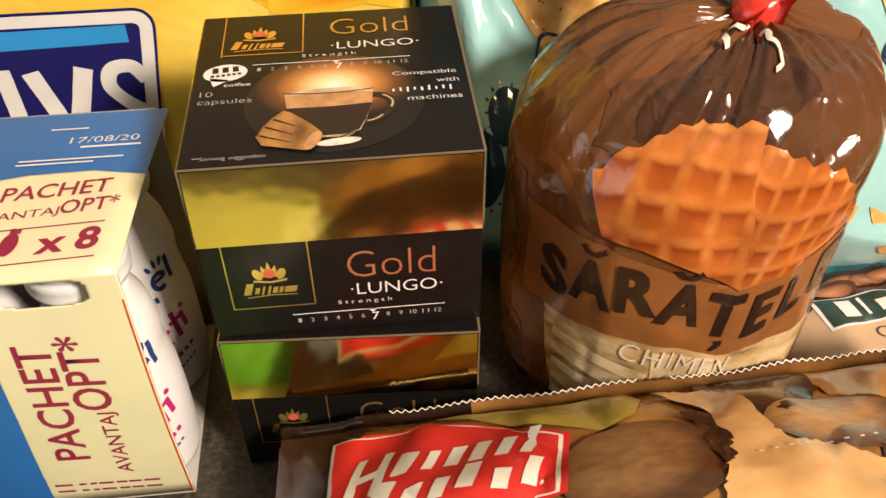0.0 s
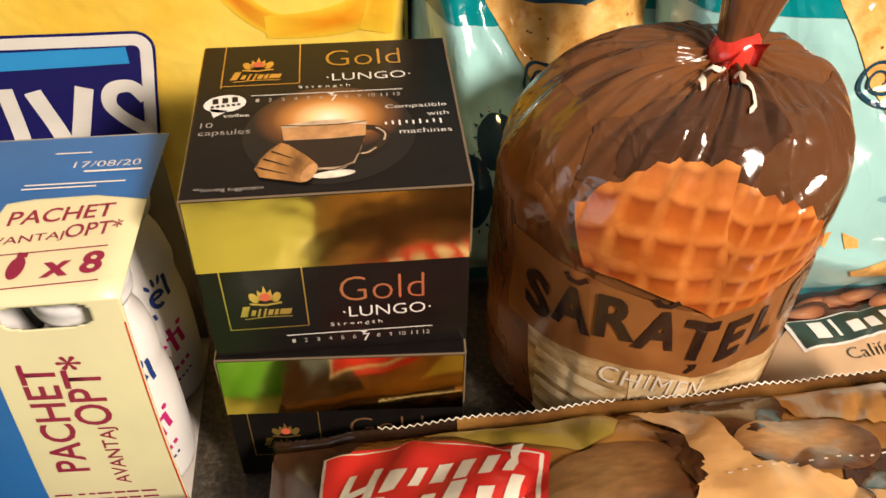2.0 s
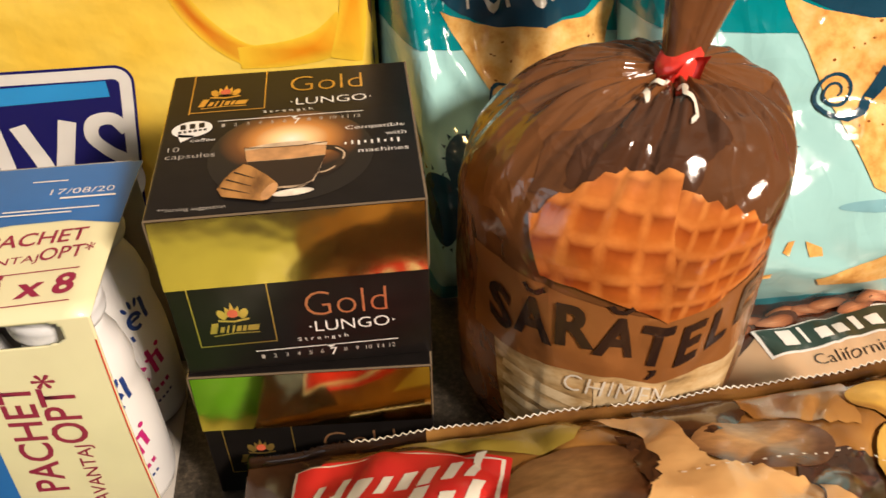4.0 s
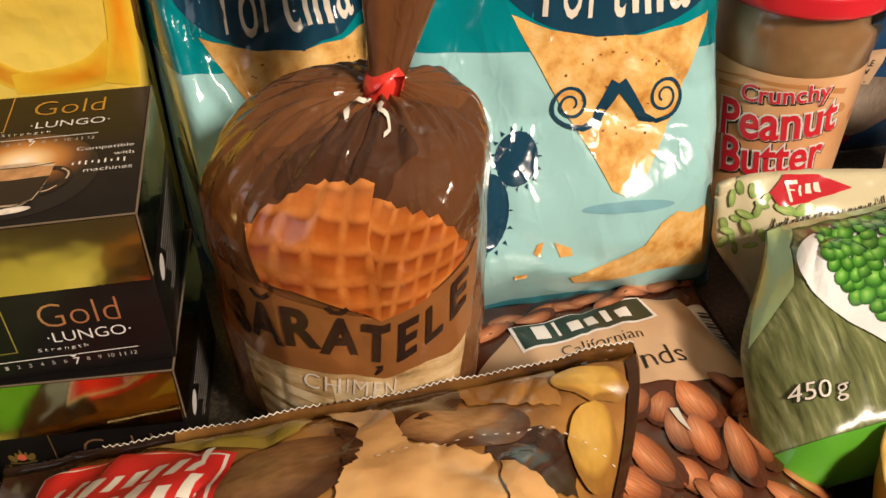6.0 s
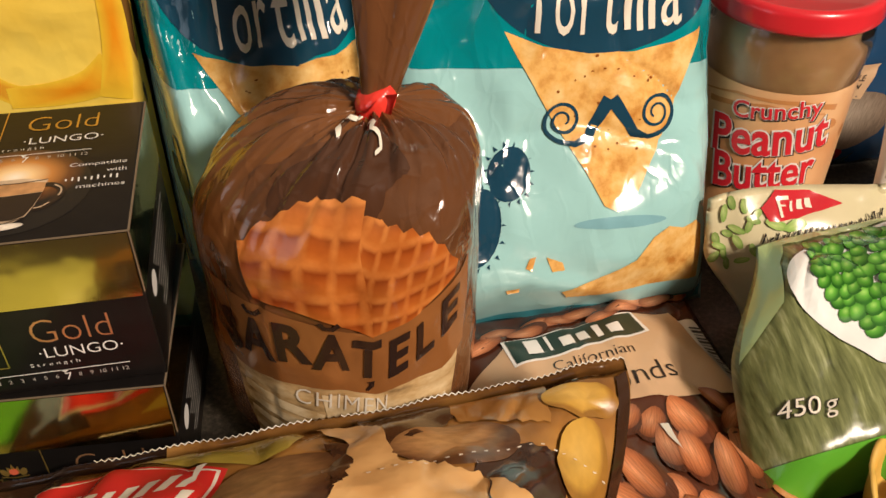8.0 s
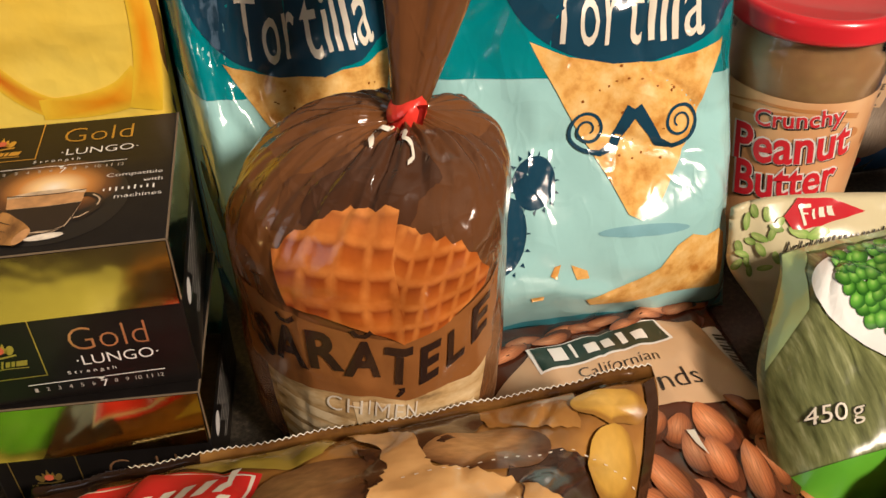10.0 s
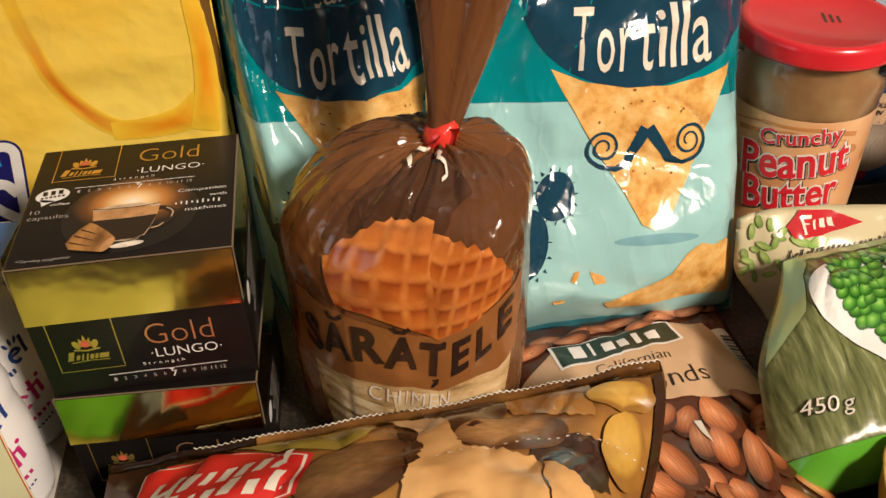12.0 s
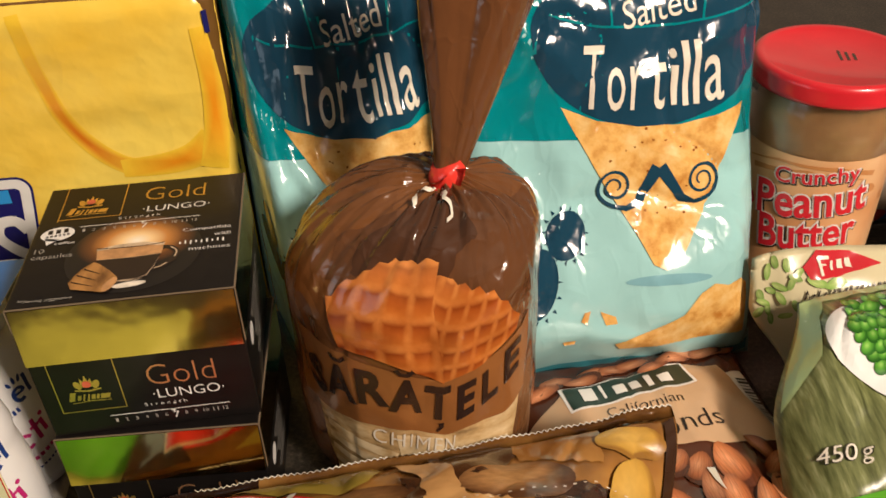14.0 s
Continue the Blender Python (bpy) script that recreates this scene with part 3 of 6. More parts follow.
    decal("note_word", words("**Serving suggestion", -0.0275, 0.0036, 0.0195, 0.0022, bold=-0.008), f, 0.0002, M_DIM, ob, step=0)
    decal("fit_words", joined(words("Compatible", 0.0280, 0.0402, 0.0192, 0.0027, bold=-0.008), words("with", 0.0345, 0.0358, 0.0066, 0.0022, bold=-0.008), words("machines", 0.0300, 0.0270, 0.0158, 0.0023, bold=-0.008)), f, 0.0002, M_WHITE, ob, step=0)
    pieces("name_bar", [rect(0.0182 + 0.0021 * i, 0.0315 + 0.0003 * (i % 2), 0.0006, 0.0014 + 0.0006 * (i % 3)) for i in range(9)], f, 0.0002, M_WHITE, ob, step=0)
    # front face
    f = flat_sheet((0, 0, 0), (1, 0, 0), (0, 0, 1), 0.0)
    crest(f, "crest", -0.0222, 0.0250, 0.0165, ob)
    decal("logo_frame", joined(rect(-0.0345, 0.0260, 0.0004, 0.027), rect(-0.0100, 0.0260, 0.0004, 0.027), rect(-0.0222, 0.0127, 0.0248, 0.0004)), f, 0.0002, M_GOLDINK, ob, step=0)
    decal("product_word", words("Gold", 0.0138, 0.0278, 0.0262, 0.0105, bold=-0.016), f, 0.0002, M_COPPER, ob, step=0)
    decal("variety_word", words("·LUNGO·", 0.0150, 0.0176, 0.0278, 0.0047, bold=-0.008), f, 0.0002, M_WHITE, ob, step=0)
    strength_scale(f, 0.0060, 0.0085, 0.047, ob)
    # right side
    f = flat_sheet((W / 2, 0, 0), (0, 1, 0), (0, 0, 1), 0.0)
    decal("side_seal", ellipse(0.0160, 0.0300, 0.0055, 0.0045, 20), f, 0.0002, M_WHITE, ob, step=0)
    pieces("side_bar", [rect(0.045, 0.0335 - 0.0032 * i, 0.045 - 0.006 * (i % 3), 0.0008) for i in range(8)], f, 0.0002, M_DIM, ob, step=0)
    return ob


coffee_box((0, 0, H + 0.0002), 0)
coffee_box((-0.0010, -0.0033, 0), -3.1)


# ---- bags ----
M_BROWN = film("brown_film", (0.150, 0.058, 0.0190), rough=0.13, relief=0.16, scale=34, crisp=0.9, lines=0.8)
M_TAIL = film("gathered_brown_film", (0.135, 0.052, 0.019), vary=0.2, rough=0.15, relief=0.16, scale=40, crisp=0.9, lines=0.8)
M_BROWNDARK = film("dim_hollow_film", (0.066, 0.027, 0.013), vary=0.3, rough=0.12, relief=0.16, scale=40, crisp=0.9, lines=0.8)
M_BAND = film("tan_brown_print", (0.27, 0.105, 0.030), rough=0.25, relief=0.25)
M_WAFFLE = waffle_print("waffle_print", 0.0116, 0.0108, 4)
M_WAFFLEBACK = waffle_print("rear_waffle_print", 0.0098, 0.0088, -14, 0.92)
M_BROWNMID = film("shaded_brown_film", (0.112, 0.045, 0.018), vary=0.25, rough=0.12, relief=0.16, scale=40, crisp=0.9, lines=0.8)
M_CRACKER = printed("cracker_view", [(0.25, (0.16, 0.09, 0.035)), (0.5, (0.55, 0.36, 0.16)), (0.72, (0.76, 0.58, 0.33))], 50, 0.2, 0.4, stretch=(1.2, 1.2, 2.6))
M_INK = film("dark_brown_ink", (0.028, 0.014, 0.010), rough=0.22)
M_RED = film("red_tape", (0.75, 0.045, 0.03), rough=0.22, relief=0.3, scale=60)
M_TEAL = film("teal_film", (0.0, 0.22, 0.25), rough=0.13, relief=0.13, crisp=0.7, lines=0.8)
M_AQUA = film("pale_aqua_film", (0.33, 0.60, 0.60), rough=0.13, relief=0.09, crisp=0.7, lines=0.8)
M_NAVY = film("navy_print", (0.010, 0.050, 0.090), rough=0.13, relief=0.12, crisp=0.7, lines=0.8)
M_CREAM = film("cream_print", (0.78, 0.72, 0.60), rough=0.25)
M_CHIP = printed("tortilla_chip_print", [(0.28, (0.50, 0.20, 0.035)), (0.48, (0.74, 0.42, 0.12)), (0.68, (0.84, 0.58, 0.24))], 95, 0.20, 0.10, lines=0.9)
M_SPECK = film("chip_speck_print", (0.26, 0.08, 0.012))
M_PALE = printed("pale_cracker_view", [(0.3, (0.52, 0.34, 0.15)), (0.6, (0.80, 0.63, 0.38))], 90, 0.2, 0.1)
M_SEA = film("sea_blue_film", (0.05, 0.31, 0.38), rough=0.13)
M_SHADE = film("shadow_print", (0.20, 0.42, 0.48))


def place(ob, m):
    ob.matrix_world = m
    return ob


@functools.lru_cache(maxsize=None)
def crease_set(n, seed):
    rnd = random.Random(seed)
    rows = []
    for i in range(n):
        d = Vector((rnd.uniform(-1, 1), rnd.uniform(-1, 1), rnd.uniform(-1, 1))).normalized()
        rows.append((d * rnd.uniform(0.6, 1.5), rnd.random()))
    return rows


def creased(p, n, freq, seed, warp=0.05):
    """Flat facets meeting in crisp ridges, as in stiff crumpled film; about -0.5 to 0.5."""
    p = p + warp / freq * Vector((soft(p, freq * 0.6, seed), soft(p, freq * 0.6, seed + 4.0), 0))
    h = 0.0
    for d, shift in crease_set(n, seed):
        u = d.dot(p) * freq + shift
        h += abs(u - math.floor(u) - 0.5) - 0.25
    return h / n ** 0.5


def pillow(o, ex, ey, w, h, front, back, seed, edge=3.0, base=0.10, top=0.06, crease=0.0016, belly=None, round_base=2.2, tilt=None, skew=False):
    """Two sheets of a filled bag: metres s across and t up from the middle of its base."""
    o, ex, ey = Vector(o), Vector(ex).normalized(), Vector(ey).normalized()
    if not skew:
        ey = (ey - ex * ey.dot(ex)).normalized()
    n = ex.cross(ey).normalized()

    def fat(s, t):
        a = max(0.0, 1 - abs(2 * s / w) ** edge)
        k0 = min(1.0, max(0.0, t / (base * h)))
        k1 = min(1.0, max(0.0, (h - t) / (top * h)))
        return a * (1 - (1 - k0) ** round_base) * (1 - (1 - k1) ** 2.0)

    def sheet(s, t, sign, thick):
        k = fat(s, t)
        p = Vector((s, t, seed))
        c = crease * (soft(p, 22, seed) * 0.9 + soft(p, 60, seed + 3) * 0.2 + creased(p, 4, 13.0, int(seed * 7)) * 4.2 + creased(p, 4, 34.0, int(seed * 7) + 1) * 2.6 - 1.1 * max(0.0, fold(p, 26, seed) - 0.86) * 6 + 1.5 * max(0.0, fold(p, 11, seed + 7) - 0.90) * 8)
        rim = 1 - min(1.0, k * 1.6)
        c += crease * 1.5 * rim * math.sin(s * 310 + 5 * soft(p, 30, seed)) * (0.5 + 0.5 * soft(p, 40, seed + 1)) * min(1.0, k * 6 + 0.15)
        swell = belly[1] * math.exp(-((t - belly[0]) / belly[2]) ** 2) * k if belly else 0.0
        q = o + ex * s + ey * t + n * (sign * (thick * k + swell + c * (0.25 + 0.75 * min(1.0, k * 3))))
        return tilt(q, s, t) if tilt else q

    return (lambda s, t: sheet(s, t, 1, front)), (lambda s, t: sheet(s, t, -1, back))


def tortilla_bag(at, turn, seed, label, curl=None, drop=0.011, gather=1.0):
    """Local frame: x across, z up, the printed face towards -y, its base middle at the origin."""
    ob = thing("tortilla_bag", label, "snack bag", "tortilla bags", at, turn)
    w, h = 0.170, 0.245

    def bend(q, s, t):
        """The side past curl wraps round the contents."""
        if gather < 1:
            fold_at = q.x * 46 + 0.5 * soft(Vector((s, t * 0.35, 0)), 18, seed)
            q = Vector((0.02 + (q.x - 0.02) * gather, q.y + 0.0075 * (abs(fold_at - math.floor(fold_at) - 0.5) - 0.25), q.z))
        d = curl - s
        if d <= 0:
            return q
        r = 0.016
        a = min(d / r, 1.35)
        rest = max(0.0, d - r * 1.35)
        return q + Vector((d - r * math.sin(a) - rest * math.cos(a), r * (1 - math.cos(a)) + rest * math.sin(a), 0))

    f, g = pillow((0, 0.022, 0.0), (1, 0, 0), (0, 0.3837, 1), w, h, 0.023, 0.020, seed, edge=7.0, base=0.16, top=0.25, crease=0.0021, belly=(0.052, 0.009, 0.032), tilt=bend if curl is not None else None)
    bm = grid_bm(f, -w / 2, w / 2, 0, h, 0.0025, back=g)
    for v in bm.verts:
        v.co.z = max(v.co.z, 0.0006)
    part("bag", bm, M_AQUA, ob, "pale aqua glossy film")
    x = 0.0280
    decal("blue_base", outline([(-0.083, 0.003), (-0.03, 0.002), (0.083, 0.003), (0.083, 0.010), (0.030, 0.0085), (0.004, 0.014), (-0.040, 0.0105), (-0.083, 0.017)]), f, 0.0003, M_SEA, ob, "sea blue lower edge")
    face, f = f, lambda s, t: face(s, t - drop)
    decal("teal_band", outline([(-w / 2 + 0.0015, 0.1430), (w / 2 - 0.0015, 0.1325), (w / 2 - 0.0015, 0.254), (-w / 2 + 0.0015, 0.252)]), f, 0.0003, M_TEAL, ob, "teal upper band")
    decal("navy_disc", outline([(x + 0.0600 * math.cos(radians(a)), 0.1900 + (0.0485 if a > 180 else 0.03) * math.sin(radians(a))) for a in range(0, 360, 8)]), f, 0.0005, M_NAVY, ob, "navy printed disc")
    lines = [stroke([(x + 0.054 * math.cos(radians(a)), 0.1985 - 0.0135 * math.sin(radians(a)) + 0.003) for a in range(20, 161, 10)], 0.0011),
             stroke([(x - 0.022, 0.1895), (x - 0.024, 0.212)], 0.001), stroke([(x + 0.022, 0.1895), (x + 0.024, 0.212)], 0.001)]
    pieces("hat_line", lines, f, 0.0007, M_TEAL, ob)
    decal("chip_picture", outline([(x - 0.0465, 0.1545), (x - 0.030, 0.1470), (x - 0.01, 0.1425), (x + 0.012, 0.1415), (x + 0.030, 0.1440), (x + 0.0460, 0.1490), (x + 0.0320, 0.1180), (x + 0.0140, 0.0840), (x + 0.0075, 0.0740), (x + 0.0010, 0.0720), (x - 0.0055, 0.0755), (x - 0.0130, 0.0910), (x - 0.0330, 0.1270)]), f, 0.0006, M_CHIP, ob, "printed tortilla chip")
    rnd = random.Random(int(seed * 10))
    decal("chip_specks", joined(*[ellipse(x + rnd.uniform(-1, 1) * 0.036 * (1 - k), 0.142 - 0.066 * k, rnd.uniform(0.0003, 0.0009), rnd.uniform(0.0003, 0.0007), 8) for k in [rnd.random() * 0.75 for _ in range(22)]]), f, 0.0008, M_SPECK, ob, step=0)
    cy = 0.1122
    for side in (-1, 1):
        pts = [(x + side * 0.0005, cy + 0.0100), (x + side * 0.0060, cy + 0.0015), (x + side * 0.0110, cy - 0.0060), (x + side * 0.0170, cy - 0.0085), (x + side * 0.0240, cy - 0.0070)]
        arc = spiral(x + side * 0.0215, cy + 0.0020, 0.0093, 0.0022, -90, side * 1.9, 56)
        decal("swirl", joined(stroke(pts, 0.004, (0.0062, 0.0016)), stroke(arc, 0.0013, (0.0017, 0.0009))), f, 0.0009, M_NAVY, ob, "navy curled flourish")
    cact = [ellipse(x - 0.0475, 0.0935, 0.0098, 0.0120, 22, -20), ellipse(x - 0.0640, 0.0720, 0.0110, 0.0175, 22, -14), ellipse(x - 0.0760, 0.1010, 0.0060, 0.0120, 18, 10), ellipse(x - 0.0830, 0.0850, 0.0080, 0.0150, 18, 25)]
    for cx, cyy, rx, ry in ((x - 0.0475, 0.0935, 0.0098, 0.0120), (x - 0.0640, 0.0720, 0.0110, 0.0175)):
        for a in range(0, 360, 24):
            px, py = cx + rx * math.cos(radians(a)), cyy + ry * math.sin(radians(a))
            cact.append(outline([(px - 0.0008, py - 0.0006), (px + 0.0008, py + 0.0006), (px + 0.0022 * math.cos(radians(a)), py + 0.0022 * math.sin(radians(a)))]))
    cact = (cact_clip(cact, -w / 2 + 0.002))
    decal("cactus_picture", cact, f, 0.0004, M_NAVY, ob, "navy printed cactus")
    decal("fallen_chip_picture", outline([(x - 0.025, 0.0360), (x - 0.022, 0.0320), (x - 0.005, 0.0300), (x + 0.020, 0.0310), (x + 0.047, 0.0300), (x + 0.0485, 0.0560), (x + 0.042, 0.0615), (x + 0.034, 0.0600), (x + 0.026, 0.0625), (x + 0.018, 0.0580), (x + 0.010, 0.0480), (x - 0.008, 0.0410)]), f, 0.0005, M_CHIP, ob, "printed chip")
    pieces("crumb_picture", (outline([(x - 0.043, 0.051), (x - 0.040, 0.049), (x - 0.038, 0.056), (x - 0.041, 0.0555)]), outline([(x - 0.033, 0.055), (x - 0.030, 0.047), (x - 0.024, 0.047), (x - 0.025, 0.051)]), outline([(x - 0.052, 0.0410), (x - 0.051, 0.0385), (x - 0.0455, 0.0385), (x - 0.0455, 0.041)])), f, 0.0005, M_CHIP, ob)
    decal("chip_shadow", ellipse(x + 0.002, 0.0675, 0.022, 0.0028, 24, -2), f, 0.0003, M_SHADE, ob)
    px = x - 0.0388
    letters = []
    for ch, wide, tall, up in (("T", 0.0112, 0.029, 0.0), ("o", 0.0085, 0.020, -0.0045), ("r", 0.0070, 0.020, -0.0035), ("t", 0.0085, 0.026, -0.001), ("i", 0.0034, 0.026, 0.0005), ("l", 0.0032, 0.030, 0.0015), ("l", 0.0032, 0.030, 0.0015), ("a", 0.0100, 0.022, -0.0025)):
        rel = (px + wide / 2 - x) / 0.04
        letters.append(words(ch, px + wide / 2 + 0.002, 0.1635 + up + 0.004 * rel * rel - 0.001 * rel, wide * 0.95, tall, turn=5 * rel, bold=0.004))
        px += wide + (0.0006 if ch == "T" else 0.0024)
    decal("product_word", joined(*letters), f, 0.0008, M_CREAM, ob, "cream hand-drawn lettering")
    decal("flavour_word", words("Salted", x + 0.001, 0.1965, 0.036, 0.0125, turn=10, bold=0.0, shear=0.1), f, 0.0008, M_CREAM, ob, "cream hand-drawn lettering")
    return ob


def cact_clip(shapes, x_least):
    vs, fs = joined(*shapes)
    return [Vector((max(v.x, x_least), v.y, 0)) for v in vs], fs


tortilla_bag((0.2060, 0.0460, 0), 0, 1.3, "pale aqua and teal glossy bag of tortilla chips standing upright", curl=-0.052)
tortilla_bag((0.0830, 0.0740, 0), 14, 4.1, "pale aqua and teal tortilla chip bag behind the cracker bag", curl=-0.020, drop=0.020, gather=0.86)


def cracker_bag():
    ob = thing("cracker_bag", "brown glossy plastic bag of waffle crackers tied with red tape", "snack bag", "", (0.1058, 0.030, 0))
    a, b, R, yaw = 0.0555, 0.0430, 0.053, radians(-21.5)

    def f(s, t):
        th = s / R + 0.10
        cx, cy = math.sin(th), -math.cos(th)
        turn_up = 0.106 + 0.020 * smooth01(cx * 1.2 - 0.1) - 0.006 * smooth01(-cx)
        if t < turn_up:
            k, z, prog = 1.0, t, 0.0
            k -= 0.10 * (1 - smooth01(t / 0.016)) + 0.045 * (1 - smooth01(t / 0.07))
        else:
            prog = min(1.0, (t - turn_up) / (0.174 - turn_up))
            ang = prog * math.pi / 2
            k, z = max(0.0, math.cos(ang)) ** 0.72, turn_up + (0.149 - turn_up) * math.sin(ang) ** 0.9
            k = 0.10 + 0.90 * k
        sq = 2.6
        ca, sa = cx * math.cos(yaw) + cy * math.sin(yaw), cy * math.cos(yaw) - cx * math.sin(yaw)
        rad = 1.0 / ((abs(ca) / a) ** sq + (abs(sa) / b) ** sq) ** (1 / sq)
        # the near left side is drawn in
        way = math.degrees(math.atan2(cy, cx))
        rad *= 1 - 0.13 * math.exp(-(((way + 345) % 360 - 180) / 28) ** 2)
        p = Vector((cx * 0.05, cy * 0.05, z * 0.8))
        lump = (1 - 0.7 * prog) * 0.0012 * soft(p, 26, 2.0) + 0.0045 * creased(Vector((cx, cy, z * 7)), 4, 1.1, 12) + 0.0016 * creased(Vector((cx, cy, z * 9)), 4, 2.6, 21)
        q = Vector((cx, cy, 0.0))
        flat = Vector((k * cx, k * cy, 0.0))
        # folds that fan out from the tie, sharper and finer towards it
        fan = 0.0
        for freq, size, seed in ((1.55, 1.0, 6.0), (3.4, 0.55, 2.0), (6.3, 0.30, 9.0)):
            u = th * freq + 0.55 * soft(q, 1.3, seed) + 0.35 * soft(flat, 2.2, seed + 3.0)
            fan += size * (0.35 + 1.5 * abs(soft(q, 1.9, seed + 5.0))) * (abs(u - math.floor(u) - 0.5) - 0.25)
        grow = prog ** 0.7 * (1 - 0.45 * prog)
        pleat = 0.0095 * grow * fan + grow * (0.0078 * creased(flat, 4, 1.6, 5) + 0.0066 * creased(flat, 5, 3.3, 8))
        side = 0.0035 * max(0.0, fold(Vector((cx * 0.7, cy * 0.7, z * 4)), 3.2, 5.0) - 0.8) * (1 if prog < 0.05 else 0)
        rr = k + (lump - side) / R
        lean = 0.0182 * smooth01(prog)
        return Vector((rad * rr * cx + lean, rad * rr * cy + 0.007 * smooth01(prog), z + pleat))

    def face(s, t):
        """The print runs skewed round the bag: drawn out on one side, crowded and rising on the other."""
        u = 0.003 + (s - 0.003) * 0.68 if s > 0.003 else s if s > -0.0112 else -0.0112 + (s + 0.0112) * 1.25
        return f(u, t + 0.55 * max(0.0, u - 0.005))

    full = math.pi * R
    nu, nv, cut = 384, 190, 114
    for name, mat, label, j0, j1 in (("bag", M_BROWN, "brown glossy film", 0, cut), ("shoulder", M_BROWN, "brown film gathered towards the tie", cut, nv)):
        bm = bmesh.new()
        rows = []
        for j in range(j0, j1 + 1):
            rows.append([])
            for i in range(nu):
                s, t = -full + 2 * full * i / nu, 0.174 * j / nv
                if j == cut:
                    t += 0.004 * soft(Vector((math.sin(s / R), math.cos(s / R), 0)), 2.4, 2.0)
                rows[-1].append(bm.verts.new(f(s, t)))
        for p, q in zip(rows, rows[1:]):
            for i in range(nu):
                bm.faces.new((p[i], p[(i + 1) % nu], q[(i + 1) % nu], q[i]))
        if not j0:
            bm.faces.new(rows[0][::-1])
        part(name, bm, mat, ob, label)
    # the dimness of the hollow behind the film is painted as darker patches
    decal("hollow_film", outline(jagged([(-0.0250, 0.1660), (-0.0567, 0.1537), (-0.0690, 0.1373), (-0.0600, 0.1240), (-0.0398, 0.1260), (0.0, 0.1300), (0.0300, 0.1180), (0.0600, 0.1150), (0.0690, 0.1300), (0.0694, 0.1534), (0.0350, 0.1690), (0.0, 0.1720)], 0.0012, 21)), f, 0.0003, M_BROWNMID, ob, "see-through film under the tie, darkened for the dim hollow behind", step=0.002)
    decal("hollow_film", outline(jagged([(-0.0200, 0.1690), (-0.0440, 0.1560), (-0.0560, 0.1400), (-0.0480, 0.1290), (-0.0300, 0.1330), (-0.0010, 0.1340), (0.0030, 0.1300), (0.0060, 0.1440), (0.0150, 0.1500), (0.0100, 0.1600), (0.0000, 0.1700)], 0.0010, 22)), f, 0.0005, M_BROWNDARK, ob, "see-through film under the tie, darkened most for the dim hollow", step=0.002)
    rear = [(-0.0030, 0.1340), (0.0069, 0.1336), (0.0110, 0.1300), (0.0154, 0.1295), (0.0195, 0.1250), (0.0239, 0.1250), (0.0280, 0.1200), (0.0325, 0.1195), (0.0370, 0.1130), (0.0419, 0.1100), (0.0470, 0.1020), (0.0522, 0.0960), (0.0500, 0.0905), (0.0408, 0.0890), (0.0300, 0.0872), (0.0185, 0.0885), (0.0040, 0.0890)]
    decal("waffle_picture", outline(rear), face, 0.0006, M_WAFFLEBACK, ob, "printed golden waffle behind the first", step=0.002)
    front_one = [(-0.0469, 0.1180), (-0.0440, 0.1195), (-0.0430, 0.1240), (-0.0409, 0.1273), (-0.0365, 0.1280), (-0.0348, 0.1310), (-0.0320, 0.1320), (-0.0300, 0.1355), (-0.0265, 0.1362), (-0.0245, 0.1395), (-0.0205, 0.1378), (-0.0165, 0.1400), (-0.0125, 0.1378), (-0.0085, 0.1392), (-0.0019, 0.1380), (-0.0006, 0.1237), (0.0034, 0.1117), (0.0060, 0.1007), (0.0060, 0.0885), (-0.0049, 0.0935), (-0.0159, 0.0972), (-0.0264, 0.1005), (-0.0376, 0.1010), (-0.0405, 0.1069), (-0.0440, 0.1135)]
    decal("waffle_picture", outline(front_one), face, 0.0008, M_WAFFLE, ob, "printed golden waffle", step=0.002)
    decal("tan_band", outline([(-0.066, 0.098), (-0.035, 0.0975), (0.0, 0.0900), (0.035, 0.0870), (0.064, 0.0885), (0.064, 0.046), (0.045, 0.0470), (0.020, 0.0560), (-0.006, 0.0600), (-0.030, 0.0610), (-0.066, 0.058)]), face, 0.0004, M_BAND, ob, "tan printed band")
    decal("cracker_window", outline([(-0.056, 0.0590), (-0.030, 0.0610), (-0.006, 0.0600), (0.020, 0.0560), (0.045, 0.0470), (0.058, 0.0460), (0.053, 0.030), (0.048, 0.004), (-0.048, 0.004), (-0.053, 0.028)]), face, 0.0003, M_CRACKER, ob, "clear window over pale crackers")
    shapes = [stroke(curve_through([(-0.051, 0.0100 + 0.0080 * i), (-0.041, 0.0085 + 0.0080 * i), (-0.031, 0.0060 + 0.0080 * i), (-0.0225 + 0.001 * i, 0.0020 + 0.0080 * i)], 5), 0.005, (0.0042, 0.0058)) for i in range(6)]
    shapes.append(outline([(-0.0170, 0.0570), (0.0050, 0.0565), (0.0075, 0.0250), (0.0, 0.0050), (-0.0110, 0.0060), (-0.0150, 0.0300)]))
    shapes += [stroke(curve_through([(0.0115, 0.0060 + 0.0095 * i), (0.024, 0.0085 + 0.0095 * i), (0.036, 0.0075 + 0.0088 * i), (0.047, 0.0070 + 0.0080 * i)], 5), 0.006, (0.0070, 0.0040)) for i in range(4)]
    pieces("cracker_picture", shapes, face, 0.0005, M_PALE, ob, "pale ridged cracker seen through film")
    letters = []
